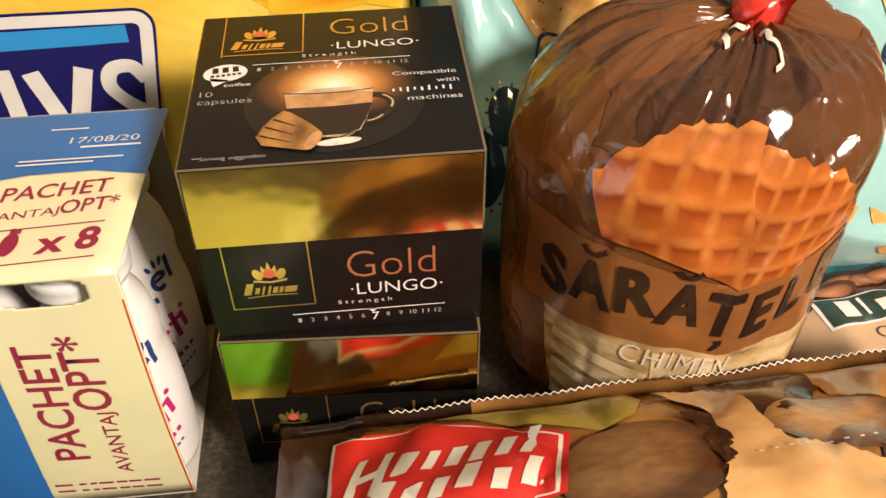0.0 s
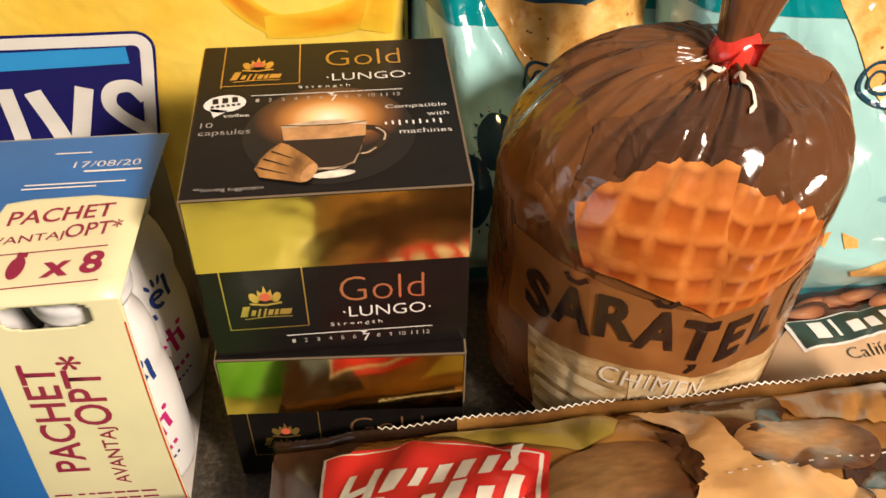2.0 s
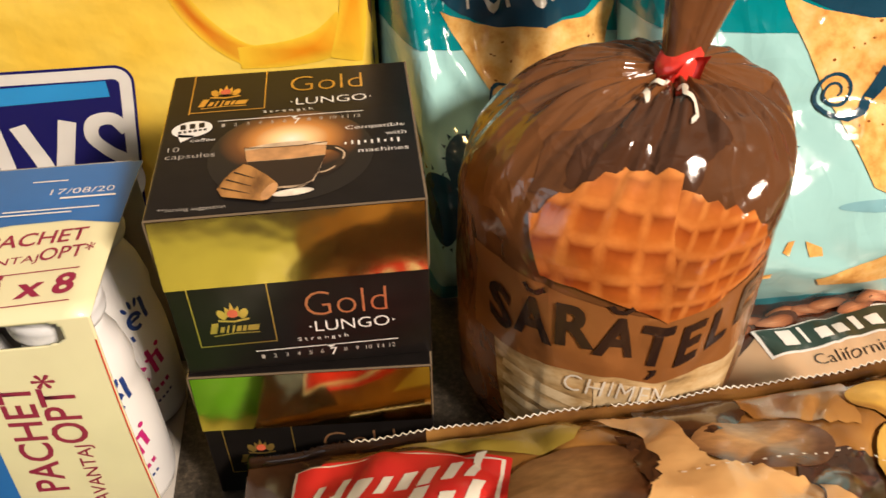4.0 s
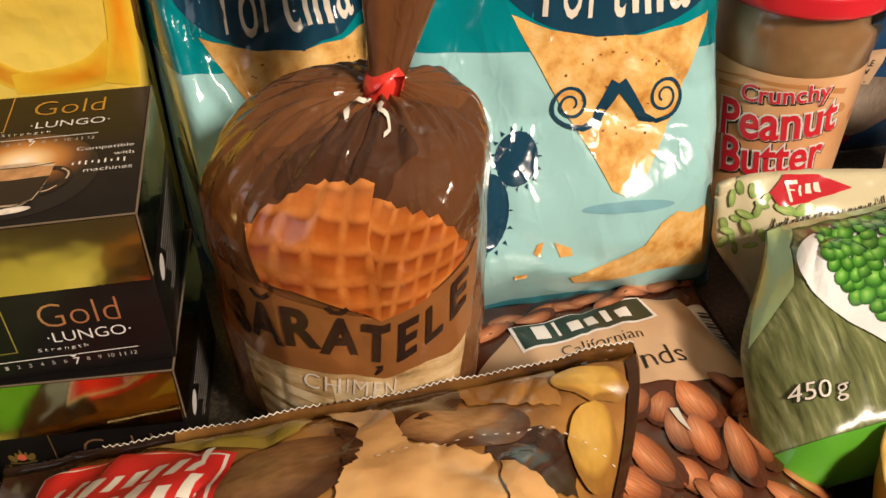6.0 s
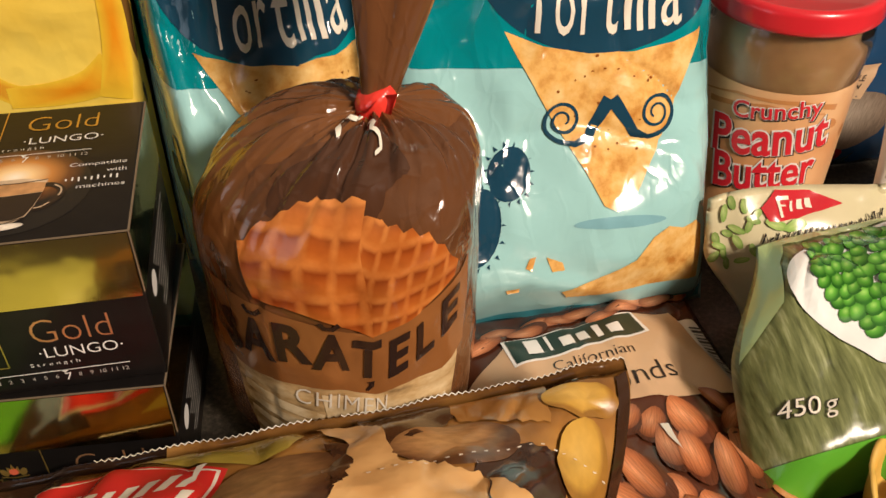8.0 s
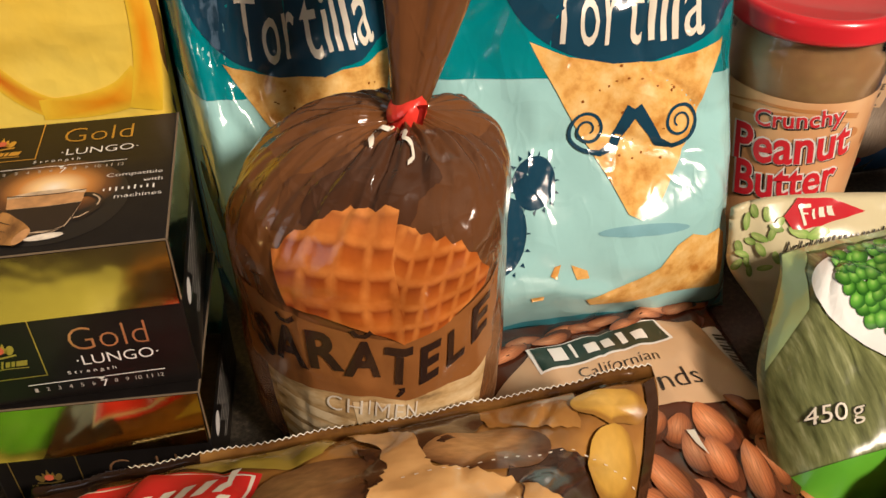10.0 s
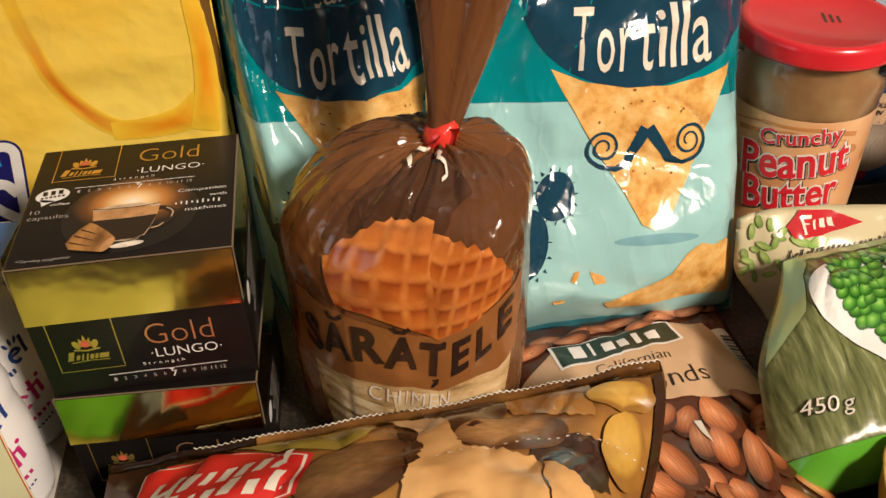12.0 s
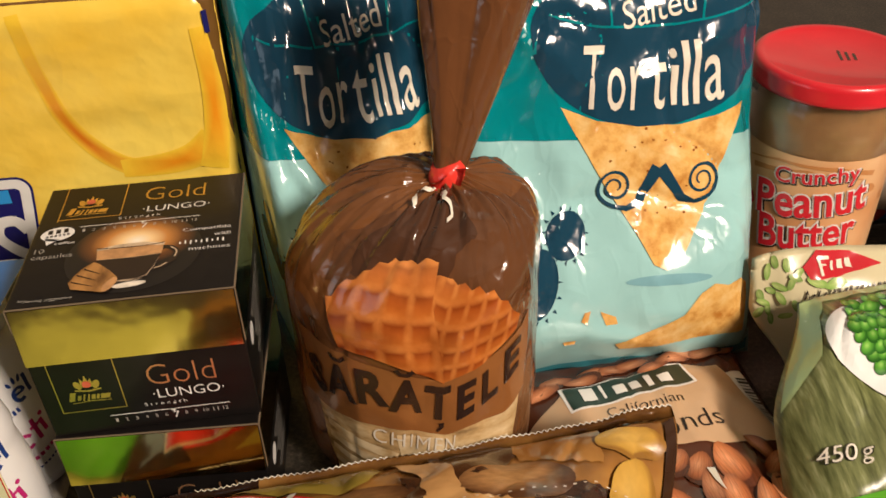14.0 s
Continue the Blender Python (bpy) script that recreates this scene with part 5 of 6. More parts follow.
def pea_bag():
    ob = thing("pea_bag", "green pouch of peas leaning on another pouch", "frozen food bag")
    w, h = 0.150, 0.114

    def raised(q, s, t):
        cut = 0.020 * smooth01((t - 0.055) / 0.06) * max(0.0, -2 * s / w) ** 2
        return Vector((q.x + cut, q.y, max(0.0008, q.z)))

    ex, ey = Vector((1, 0.10, 0.0)).normalized(), Vector((0.17, 0.86, 0.38)).normalized()
    f0, g = pillow(Vector((0.2480, -0.0700, 0.0180)) + ex * w / 2, ex, ey, w, h, 0.026, 0.022, 15.0, edge=5.0, base=0.20, top=0.35, crease=0.0018, tilt=raised, skew=True)
    part("pouch", grid_bm(f0, -w / 2, w / 2, 0, h, 0.003, back=g), M_GRASS, ob, "green grass-printed pouch")
    f = lambda s, t: f0(s - w / 2, t)
    decal("pale_top", outline([(0.002, 0.060), (0.014, 0.078), (0.012, 0.098), (0.018, 0.108), (0.147, 0.109), (0.147, 0.1125), (0.002, 0.1125)]), f, 0.0006, M_PALEGREEN, ob, "pale green upper part")
    decal("plate_picture", outline(curve_through([(0.060, 0.1060), (0.0457, 0.1040), (0.0260, 0.1000), (0.0165, 0.0955), (0.0146, 0.0880), (0.0190, 0.0770), (0.0300, 0.0640), (0.0421, 0.0515), (0.0560, 0.0400), (0.080, 0.0300), (0.146, 0.030)], 4) + [(0.146, 0.108)]), f, 0.0010, M_PLATE, ob, "printed white plate")
    rnd = random.Random(9)
    for j in range(13):
        row = []
        for i in range(22):
            x, y = 0.004 + 0.0062 * i + 0.003 * (j % 2) + rnd.uniform(-0.0016, 0.0016), 0.046 + 0.0050 * j + rnd.uniform(-0.0012, 0.0012)
            if x > 0.0275 + max(0.0, 0.078 - y) * 1.05 and x < 0.092 and y < 0.104:
                r = rnd.uniform(0.0036, 0.0047)
                row.append((x, y, r, r * rnd.uniform(0.8, 0.95), rnd.uniform(-30, 30)))
        blobs("pea_picture", row, f, 0.0014 + 0.00003 * j, M_PEA, ob, "printed green pea", n=12)
    decal("weight_rim", words("450 g", 0.0205, 0.0330, 0.0212, 0.0096, turn=-9, bold=0.020), f, 0.0009, M_BLACKINK, ob)
    decal("weight_word", words("450 g", 0.0205, 0.0330, 0.0204, 0.0089, turn=-9, bold=0.0), f, 0.0013, M_CREAM, ob, "white weight lettering")
    decal("green_strip", outline([(0.001, 0.001), (0.147, 0.001), (0.147, 0.016), (0.001, 0.0165)]), f, 0.0008, M_GREEN, ob, "bright green bottom strip")
    return ob


def herb_bag():
    ob = thing("vegetable_bag", "beige and green pouch with a red badge behind the pea pouch", "frozen food bag")
    w, h = 0.150, 0.075

    def slumped(q, s, t):
        up = smooth01((t - 0.025) / 0.045)
        q = q + Vector((0.026 * smooth01((0.050 - t) / 0.050) * max(0.0, -s / 0.075), 0, 0))
        return q - Vector((0, 0, up * (0.006 * max(0.0, (s + 0.03) / 0.08) + 0.005 * max(0.0, (abs(s) - 0.052) / 0.023) ** 2)))

    f, g = pillow((0.3520, 0.0440, -0.0045), (1, 0, -0.05), (0, 0.30, 1), w, h, 0.016, 0.016, 19.0, edge=3.2, base=0.2, top=0.4, crease=0.0028, tilt=slumped)
    bm = grid_bm(f, -w / 2, w / 2, 0, h, 0.003, back=g)
    for v in bm.verts:
        v.co.z = max(v.co.z, 0.0006)
    part("pouch", bm, M_BEIGE, ob, "beige printed pouch")
    decal("green_base", outline([(-0.045, 0.002), (0.07, 0.002), (0.07, 0.018), (-0.02, 0.019), (-0.045, 0.015)]), f, 0.0006, M_GREEN, ob)
    rnd = random.Random(3)
    blobs("leaf_picture", [(-0.072 + rnd.uniform(0, 0.020), 0.040 + 0.0020 * i, 0.0016, rnd.uniform(0.0030, 0.0042), rnd.uniform(-75, 75)) for i in range(16)] + [(-0.046, 0.0600, 0.0022, 0.0052, 70), (-0.037, 0.0590, 0.0024, 0.0060, -80)], f, 0.0007, M_LEAF, ob, "printed green leaves", n=10)
    decal("badge", outline([(-0.0520, 0.0665), (-0.0440, 0.0735), (-0.0260, 0.0725), (-0.0120, 0.0680), (-0.0349, 0.0616), (-0.0493, 0.0615)]), f, 0.0010, M_BADGE, ob, "red name badge")
    pieces("badge_bar", (rect(-0.0440, 0.0668, 0.0016, 0.0080), rect(-0.0415, 0.0705, 0.0050, 0.0014), rect(-0.0420, 0.0672, 0.0036, 0.0012), rect(-0.0376, 0.0665, 0.0014, 0.0050), rect(-0.0330, 0.0668, 0.0030, 0.0044), rect(-0.0285, 0.0672, 0.0028, 0.0040)), f, 0.0014, M_CREAM, ob)
    script = []
    for i in range(12):
        x, y = -0.0520 + 0.0054 * i, 0.0500 + 0.0009 * i
        script.append(stroke([(x, y), (x + 0.0014, y + 0.0060 - 0.0003 * i), (x + 0.0026, y + 0.0016), (x + 0.0046, y + 0.0046)], 0.0009))
    pieces("script_bar", script, f, 0.0010, M_BLACKINK, ob, "dark brush strokes")
    return ob


pea_bag()
herb_bag()

# ---- peanut butter jar ----
M_PB = printed("peanut_butter", [(0.3, (0.42, 0.205, 0.075)), (0.6, (0.58, 0.33, 0.14))], 40, 0.35, 0.15, 3.0)
M_GLASS = glass("jar_glass", (0.97, 0.98, 0.97))
M_LID = plain("red_lacquered_tin", (0.62, 0.018, 0.028), 0.28, vary=0.08, scale=40, relief=0.05, coat=0.5)
M_LABEL = printed("peanut_label", [(0.35, (0.66, 0.31, 0.13)), (0.6, (0.80, 0.50, 0.26))], 20, 0.32, 0.08, 2.0)
M_JARRED = film("red_letter_print", (0.66, 0.02, 0.035), rough=0.3, relief=0.05)
M_SWIRL = film("butter_swirl_print", (0.56, 0.24, 0.08), rough=0.3, relief=0.05)


def jar():
    ob = thing("peanut_butter_jar", "glass jar of peanut butter with a red tin lid", "jar", "", (0.3370, 0.1260, 0), -25)
    part("glass", lathe_bm([(0.030, 0.0), (0.0360, 0.002), (0.0385, 0.008), (0.0385, 0.106), (0.0400, 0.114), (0.0402, 0.121), (0.0388, 0.127), (0.0362, 0.130), (0.0362, 0.138), (0.0345, 0.138), (0.0345, 0.129), (0.0378, 0.121), (0.0368, 0.012), (0.030, 0.006)], 72), M_GLASS, ob, "clear glass body")
    part("peanut_butter", lathe_bm([(0.030, 0.0065), (0.0362, 0.0125), (0.0362, 0.1120), (0.0374, 0.1200), (0.0342, 0.1270), (0.0340, 0.1310), (0.02, 0.1320)], 72), M_PB, ob, "brown peanut butter")
    lid = part("lid", lathe_bm([(0.0370, 0.1325), (0.0400, 0.1320), (0.0408, 0.1332), (0.0404, 0.1348), (0.0404, 0.1400), (0.0398, 0.1425), (0.0380, 0.1438), (0.0352, 0.1432), (0.0335, 0.1418), (0.01, 0.1418)], 72), M_LID, ob, "red lacquered tin lid")
    top = flat_sheet((0, 0, 0.1418), (1, 0, 0), (0, 1, 0))
    decal("stamp_bars", joined(*[rect(0.002 + 0.0035 * i, 0.002, 0.0014, 0.012 - 0.002 * i, 8) for i in range(3)]), top, 0.0002, M_DUSK, lid, step=0)
    R = 0.03865
    f = lambda s, t: Vector((R * math.sin(s / R), -R * math.cos(s / R), t))
    lab = part("label", grid_bm(f, -0.078, 0.064, 0.012, 0.1030, 0.003), M_LABEL, ob, "orange printed paper label")
    decal("label_rim", rect(0.0632, 0.0575, 0.0014, 0.090), f, 0.0003, M_JARRED, lab)
    decal("butter_swirl", joined(stroke([(-0.038, 0.094), (-0.02, 0.0985), (0.01, 0.0985), (0.03, 0.094)], 0.002, (0.0006, 0.0030)), stroke([(-0.034, 0.090), (-0.005, 0.0955), (0.024, 0.0915)], 0.002, (0.003, 0.0006)), stroke([(-0.04, 0.070), (-0.042, 0.05), (-0.036, 0.03)], 0.002, (0.0006, 0.0030)), ellipse(0.030, 0.0850, 0.0045, 0.0025, 16, -25), ellipse(0.044, 0.0760, 0.0018, 0.0032, 14, -10)), f, 0.0002, M_SWIRL, lab)
    for dx, dy, off, mat, b in ((0.0008, -0.0008, 0.0003, M_BLACKINK, 0.055), (0.0, 0.0, 0.0005, M_WHITEFILM, 0.050), (0.0, 0.0, 0.0008, M_JARRED, 0.012)):
        fat = 1.0 if b > 0.03 else 0.955
        decal("product_word", joined(words("Crunchy", 0.0005 + dx, 0.0925 + dy, 0.0430 * fat, 0.0125 * fat, turn=9, bold=b), words("Peanut", 0.0005 + dx, 0.0790 + dy, 0.0590 * fat, 0.0212 * fat, turn=9, bold=b + 0.008), words("Butter", 0.0020 + dx, 0.0590 + dy, 0.0520 * fat, 0.0212 * fat, turn=9, bold=b + 0.008)), f, off, mat, lab)
    decal("small_badge", outline([(-0.0395, 0.0720), (-0.031, 0.0740), (-0.0290, 0.0690), (-0.031, 0.0640), (-0.0395, 0.0650)]), f, 0.0003, M_JARRED, lab)
    decal("code_bars", joined(*[rect(0.0545, 0.018 + 0.0024 * i, 0.010, 0.0006 + 0.0006 * (i % 2)) for i in range(9)]), f, 0.0003, M_BLACKINK, lab)
    return ob


jar()

# ---- dark blue cereal bag ----
M_BLUE = film("dark_blue_film", (0.010, 0.050, 0.125), vary=0.3, rough=0.25)
M_SILVER = film("pale_blue_rim", (0.42, 0.50, 0.60), rough=0.25)
M_BERRY = rounded_print("berry_print", [(0.0, (0.62, 0.05, 0.05)), (1.1, (0.24, 0.01, 0.02))])
M_BOWL = rounded_print("bowl_print", [(0.0, (0.52, 0.42, 0.32)), (1.1, (0.28, 0.20, 0.14))])


def blue_bag():
    ob = thing("blue_cereal_bag", "dark blue glossy bag with berries printed beside the jar", "food bag")
    w, h = 0.170, 0.210
    f, g = pillow((0.4530, 0.1680, 0.0), (1, 0.02, 0), (0.33, 0.16, 1), w, h, 0.012, 0.014, 23.0, edge=5.0, base=0.15, top=0.2, crease=0.0014, skew=True)
    bm = grid_bm(f, -w / 2, w / 2, 0, h, 0.0035, back=g)
    for v in bm.verts:
        v.co.z = max(v.co.z, 0.0006)
    part("bag", bm, M_BLUE, ob, "dark blue film")
    zig = [(-w / 2, 0.002)] + [(-w / 2 + (0.0085 if i % 2 else 0.0072), 0.002 + 0.0016 * i) for i in range(128)] + [(-w / 2, 0.206)]
    decal("pale_rim", outline(zig), f, 0.0006, M_SILVER, ob, "pale serrated side rim")
    decal("tag_picture", outline([(-0.0760, 0.053), (-0.066, 0.072), (-0.046, 0.073), (-0.046, 0.050)]), f, 0.0008, M_KRAFT, ob, "printed kraft tag")
    decal("tag_word", joined(words("WHOLE", -0.0580, 0.0640, 0.0140, 0.0035, bold=0.02), words("GRAIN", -0.0580, 0.0590, 0.0130, 0.0035, bold=0.02)), f, 0.0012, M_BLACKINK, ob)
    blobs("bowl_picture", [(-0.046, 0.036, 0.026, 0.019, 0)], f, 0.0007, M_BOWL, ob, "printed bowl", n=24)
    blobs("berry_picture", [(-0.065, 0.018, 0.010, 0.006, 15), (-0.068, 0.009, 0.010, 0.006, -10), (-0.050, 0.013, 0.010, 0.006, 10)], f, 0.0010, M_BERRY, ob, "printed red berries")
    return ob


blue_bag()


def white_bag():
    ob = thing("white_green_bag", "white and green pouch edge beside the vegetable pouch", "food bag")
    w, h = 0.10, 0.105
    f, g = pillow((0.4260, 0.0620, 0.0), (1, -0.10, 0.0), (-0.08, 0.25, 1), w, h, 0.015, 0.015, 27.0, edge=3.0, base=0.2, top=0.3, crease=0.0018)
    bm = grid_bm(f, -w / 2, w / 2, 0, h, 0.0035, back=g)
    for v in bm.verts:
        v.co.z = max(v.co.z, 0.0006)
    part("pouch", bm, M_WHITEFILM, ob)
    decal("green_picture", outline([(-0.046, 0.060), (-0.030, 0.090), (0.02, 0.095), (0.04, 0.05), (0.0, 0.03)]), f, 0.0006, M_PALEGREEN, ob)
    return ob


white_bag()

# ---- torn yellow tub ----
M_TUB = printed("yellow_tub_card", [(0.3, (0.52, 0.30, 0.05)), (0.65, (0.72, 0.47, 0.11))], 30, 0.5, 0.2, 4.0)
M_CHEESE = printed("yellow_pieces", [(0.3, (0.70, 0.42, 0.06)), (0.65, (0.85, 0.60, 0.14))], 45, 0.45, 0.2)


def tub():
    ob = thing("yellow_tub", "torn golden yellow cup with pale yellow pieces inside", "tub", "", (0.3130, -0.0900, 0))
    bm = bmesh.new()
    n = 64
    rows = []
    for r, z in ((0.020, 0.001), (0.026, 0.014), (0.0300, 0.030), (0.0320, 0.042), (0.0335, 0.046), (0.0315, 0.0455), (0.0295, 0.040), (0.0275, 0.028), (0.0235, 0.012)):
        rows.append([bm.verts.new(((r + 0.0015 * soft(Vector((math.cos(2 * math.pi * i / n), math.sin(2 * math.pi * i / n), z * 20)), 2.5, 4.0)) * math.cos(2 * math.pi * i / n), r * math.sin(2 * math.pi * i / n), z + (0.004 * soft(Vector((math.cos(2 * math.pi * i / n), math.sin(2 * math.pi * i / n), 0)), 3.0, 1.0) if z > 0.03 else 0))) for i in range(n)])
    for a, b in zip(rows, rows[1:]):
        for i in range(n):
            bm.faces.new((a[i], a[(i + 1) % n], b[(i + 1) % n], b[i]))
    bm.faces.new(rows[0][::-1])
    bm.faces.new(rows[-1])
    part("cup", bm, M_TUB, ob, "golden yellow torn cup")
    rnd = random.Random(2)
    for i in range(7):
        a, r = i * 0.9, 0.006 + 0.0018 * i
        bm = box_bm(-0.009, 0.009, -0.007, 0.007, -0.005, 0.005, 0.002)
        bmesh.ops.transform(bm, matrix=pose(r * math.cos(a), r * math.sin(a), 0.026 + 0.001 * i, rnd.uniform(-30, 30), rnd.uniform(-30, 30), rnd.uniform(0, 180)), verts=bm.verts[:])
        part("piece", bm, M_CHEESE, ob)
    return ob


tub()

# ---- large yellow pack ----
M_YELLOW = printed("yellow_film", [(0.3, (0.86, 0.53, 0.045)), (0.65, (0.92, 0.68, 0.12))], 12, 0.27, 0.35, 3.0)
M_YSIDE = film("shaded_side_film", (0.16, 0.075, 0.014), rough=0.4)
M_SWOOSH = band_print("soft_orange_print", (0.83, 0.30, 0.012), (0.85, 0.55, 0.04))
M_SWOOSHDARK = band_print("deep_orange_print", (0.66, 0.18, 0.008), (0.85, 0.55, 0.04))
M_LOGOBLUE = film("navy_logo_print", (0.012, 0.012, 0.125), rough=0.25)
M_SKY = film("sky_blue_print", (0.03, 0.30, 0.70), rough=0.25)
M_CLEAR = film("milky_film", (0.62, 0.52, 0.42), rough=0.2)


def yellow_pack():
    ob = thing("yellow_pack", "large bright yellow plastic-wrapped pack with a navy logo panel", "pack")
    x0, x1, y0, y1, z1 = -0.290, 0.033, 0.140, 0.270, 0.196
    # the shade on the pack's sides is painted in as dark brown
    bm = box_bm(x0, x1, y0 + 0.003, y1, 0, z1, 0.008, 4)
    part("wrap", bm, M_YSIDE, ob, "wrap of the sides, its shade put into the brown colour")

    def f(s, t):
        p = Vector((s, t, 0))
        ex = min(1.0, (x1 - s) / 0.012, (s - x0) / 0.012)
        et = min(1.0, (z1 - t) / 0.012)
        k = 0.007 * ((1 - max(0, ex)) ** 2 + (1 - max(0, et)) ** 2)
        ripples = 0.0010 * soft(Vector((s * 0.6, t * 3.0, 0)), 26, 1.0) + 0.0016 * soft(p, 12, 2.0) + 0.00015 * soft(Vector((s, t * 2, 0)), 90, 3.0)
        return Vector((s, y0 + k - ripples, t))

    part("front", grid_bm(f, x0, x1, 0.0, z1, 0.004), M_YELLOW, ob, "bright yellow printed front")
    ribbon("swoosh", curve_through([(-0.056, 0.190), (-0.052, 0.160), (-0.046, 0.136), (-0.036, 0.120), (-0.024, 0.110), (-0.014, 0.1075)]), (0.006, 0.011), f, 0.0003, M_SWOOSHDARK, ob, "orange printed curve")
    ribbon("swoosh", curve_through([(-0.026, 0.108), (-0.006, 0.1085), (0.010, 0.112), (0.0215, 0.120)]), (0.010, 0.016), f, 0.0004, M_SWOOSH, ob, "orange printed curve")
    ribbon("swoosh", curve_through([(0.0190, 0.104), (0.0235, 0.125), (0.0250, 0.150), (0.0235, 0.178)]), (0.014, 0.007), f, 0.0005, M_SWOOSH, ob, "orange printed curve")

    def panel(g):
        xa, xb, za, zb, r = -0.215 - g, -0.0715 + g, 0.012 - g, 0.1085 + g, 0.008 + g
        pts = []
        for cx, cz, a0 in ((xb - r, zb - r, 0), (xa + r, zb - r, 90), (xa + r, za + r, 180), (xb - r, za + r, 270)):
            pts += [(cx + r * math.cos(radians(a0 + a)), cz + r * math.sin(radians(a0 + a))) for a in range(0, 91, 15)]
        return outline([(px - 0.16 * (0.1085 - pz), pz) for px, pz in pts])

    decal("panel_rim", panel(0.0012), f, 0.0006, M_LOGOBLUE, ob, step=0.01)
    decal("panel_border", panel(0.0), f, 0.0009, M_WHITEFILM, ob, step=0.01)
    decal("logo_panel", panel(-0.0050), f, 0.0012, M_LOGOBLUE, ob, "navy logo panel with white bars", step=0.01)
    decal("sky_strip", outline([(-0.205, 0.1015), (-0.0830, 0.1030), (-0.0830, 0.0955), (-0.205, 0.0925)]), f, 0.0015, M_SKY, ob)
    bars = [stroke([(-0.1365, 0.086), (-0.1360, 0.022)], 0.007), stroke([(-0.1255, 0.0840), (-0.1165, 0.050), (-0.1150, 0.046)], 0.0075), stroke([(-0.1040, 0.0850), (-0.1150, 0.050), (-0.1240, 0.020)], 0.0075),
            stroke(curve_through([(-0.0800, 0.078), (-0.0850, 0.0845), (-0.0930, 0.0835), (-0.0955, 0.076), (-0.0905, 0.068), (-0.0830, 0.061), (-0.0815, 0.051), (-0.0870, 0.043), (-0.0960, 0.0455)], 5), 0.0062)]
    pieces("name_bar", bars, f, 0.0017, M_WHITEFILM, ob)
    decal("edge_mark", words("1", 0.0275, 0.1800, 0.0022, 0.0110), f, 0.0009, M_LOGOBLUE, ob)
    # folded clear film along the top
    bm = bmesh.new()
    rows = []
    for j in range(5):
        rows.append([bm.verts.new((x0 + 0.01 + (x1 - x0 - 0.02) * i / 80, y0 + 0.010 + 0.006 * j + 0.003 * soft(Vector((i * 0.1, j, 0)), 1.0, 2.0), z1 - 0.002 + 0.010 * math.sin(j * 0.9) + 0.003 * soft(Vector((i * 0.17, j * 0.5, 0)), 1.5, 5.0))) for i in range(81)])
    for a, b in zip(rows, rows[1:]):
        for i in range(80):
            bm.faces.new((a[i], a[i + 1], b[i + 1], b[i]))
    bmesh.ops.solidify(bm, geom=bm.faces[:], thickness=0.0006)
    part("top_film", bm, M_CLEAR, ob, "crumpled milky film fold")
    return ob


yellow_pack()

# ---- yoghurt drinks ----
M_BOTTLE = plain("white_bottle_plastic", (0.80, 0.80, 0.80), 0.32, vary=0.03, scale=30, relief=0.03)
M_CAP = plain("white_foil_cap", (0.74, 0.76, 0.78), 0.35, vary=0.06)
M_SLEEVE = plain("pale_yellow_card", (0.74, 0.70, 0.44), 0.42, vary=0.05, scale=30, relief=0.05, coat=0.1)
M_SLEEVEBLUE = plain("blue_card", (0.018, 0.135, 0.42), 0.45, vary=0.12, scale=25, relief=0.05, coat=0.0)
M_GREYCARD = plain("shade_grey_card", (0.36, 0.34, 0.31), 0.7, vary=0.08, scale=30, relief=0.05)
M_MAROON = plain("maroon_print", (0.27, 0.015, 0.055), 0.4, vary=0.05, relief=0.0)
M_PINK = plain("magenta_print", (0.50, 0.02, 0.17), 0.4, vary=0.05, relief=0.0)
M_BLUEINK = plain("blue_print", (0.012, 0.045, 0.22), 0.4, vary=0.05, relief=0.0)


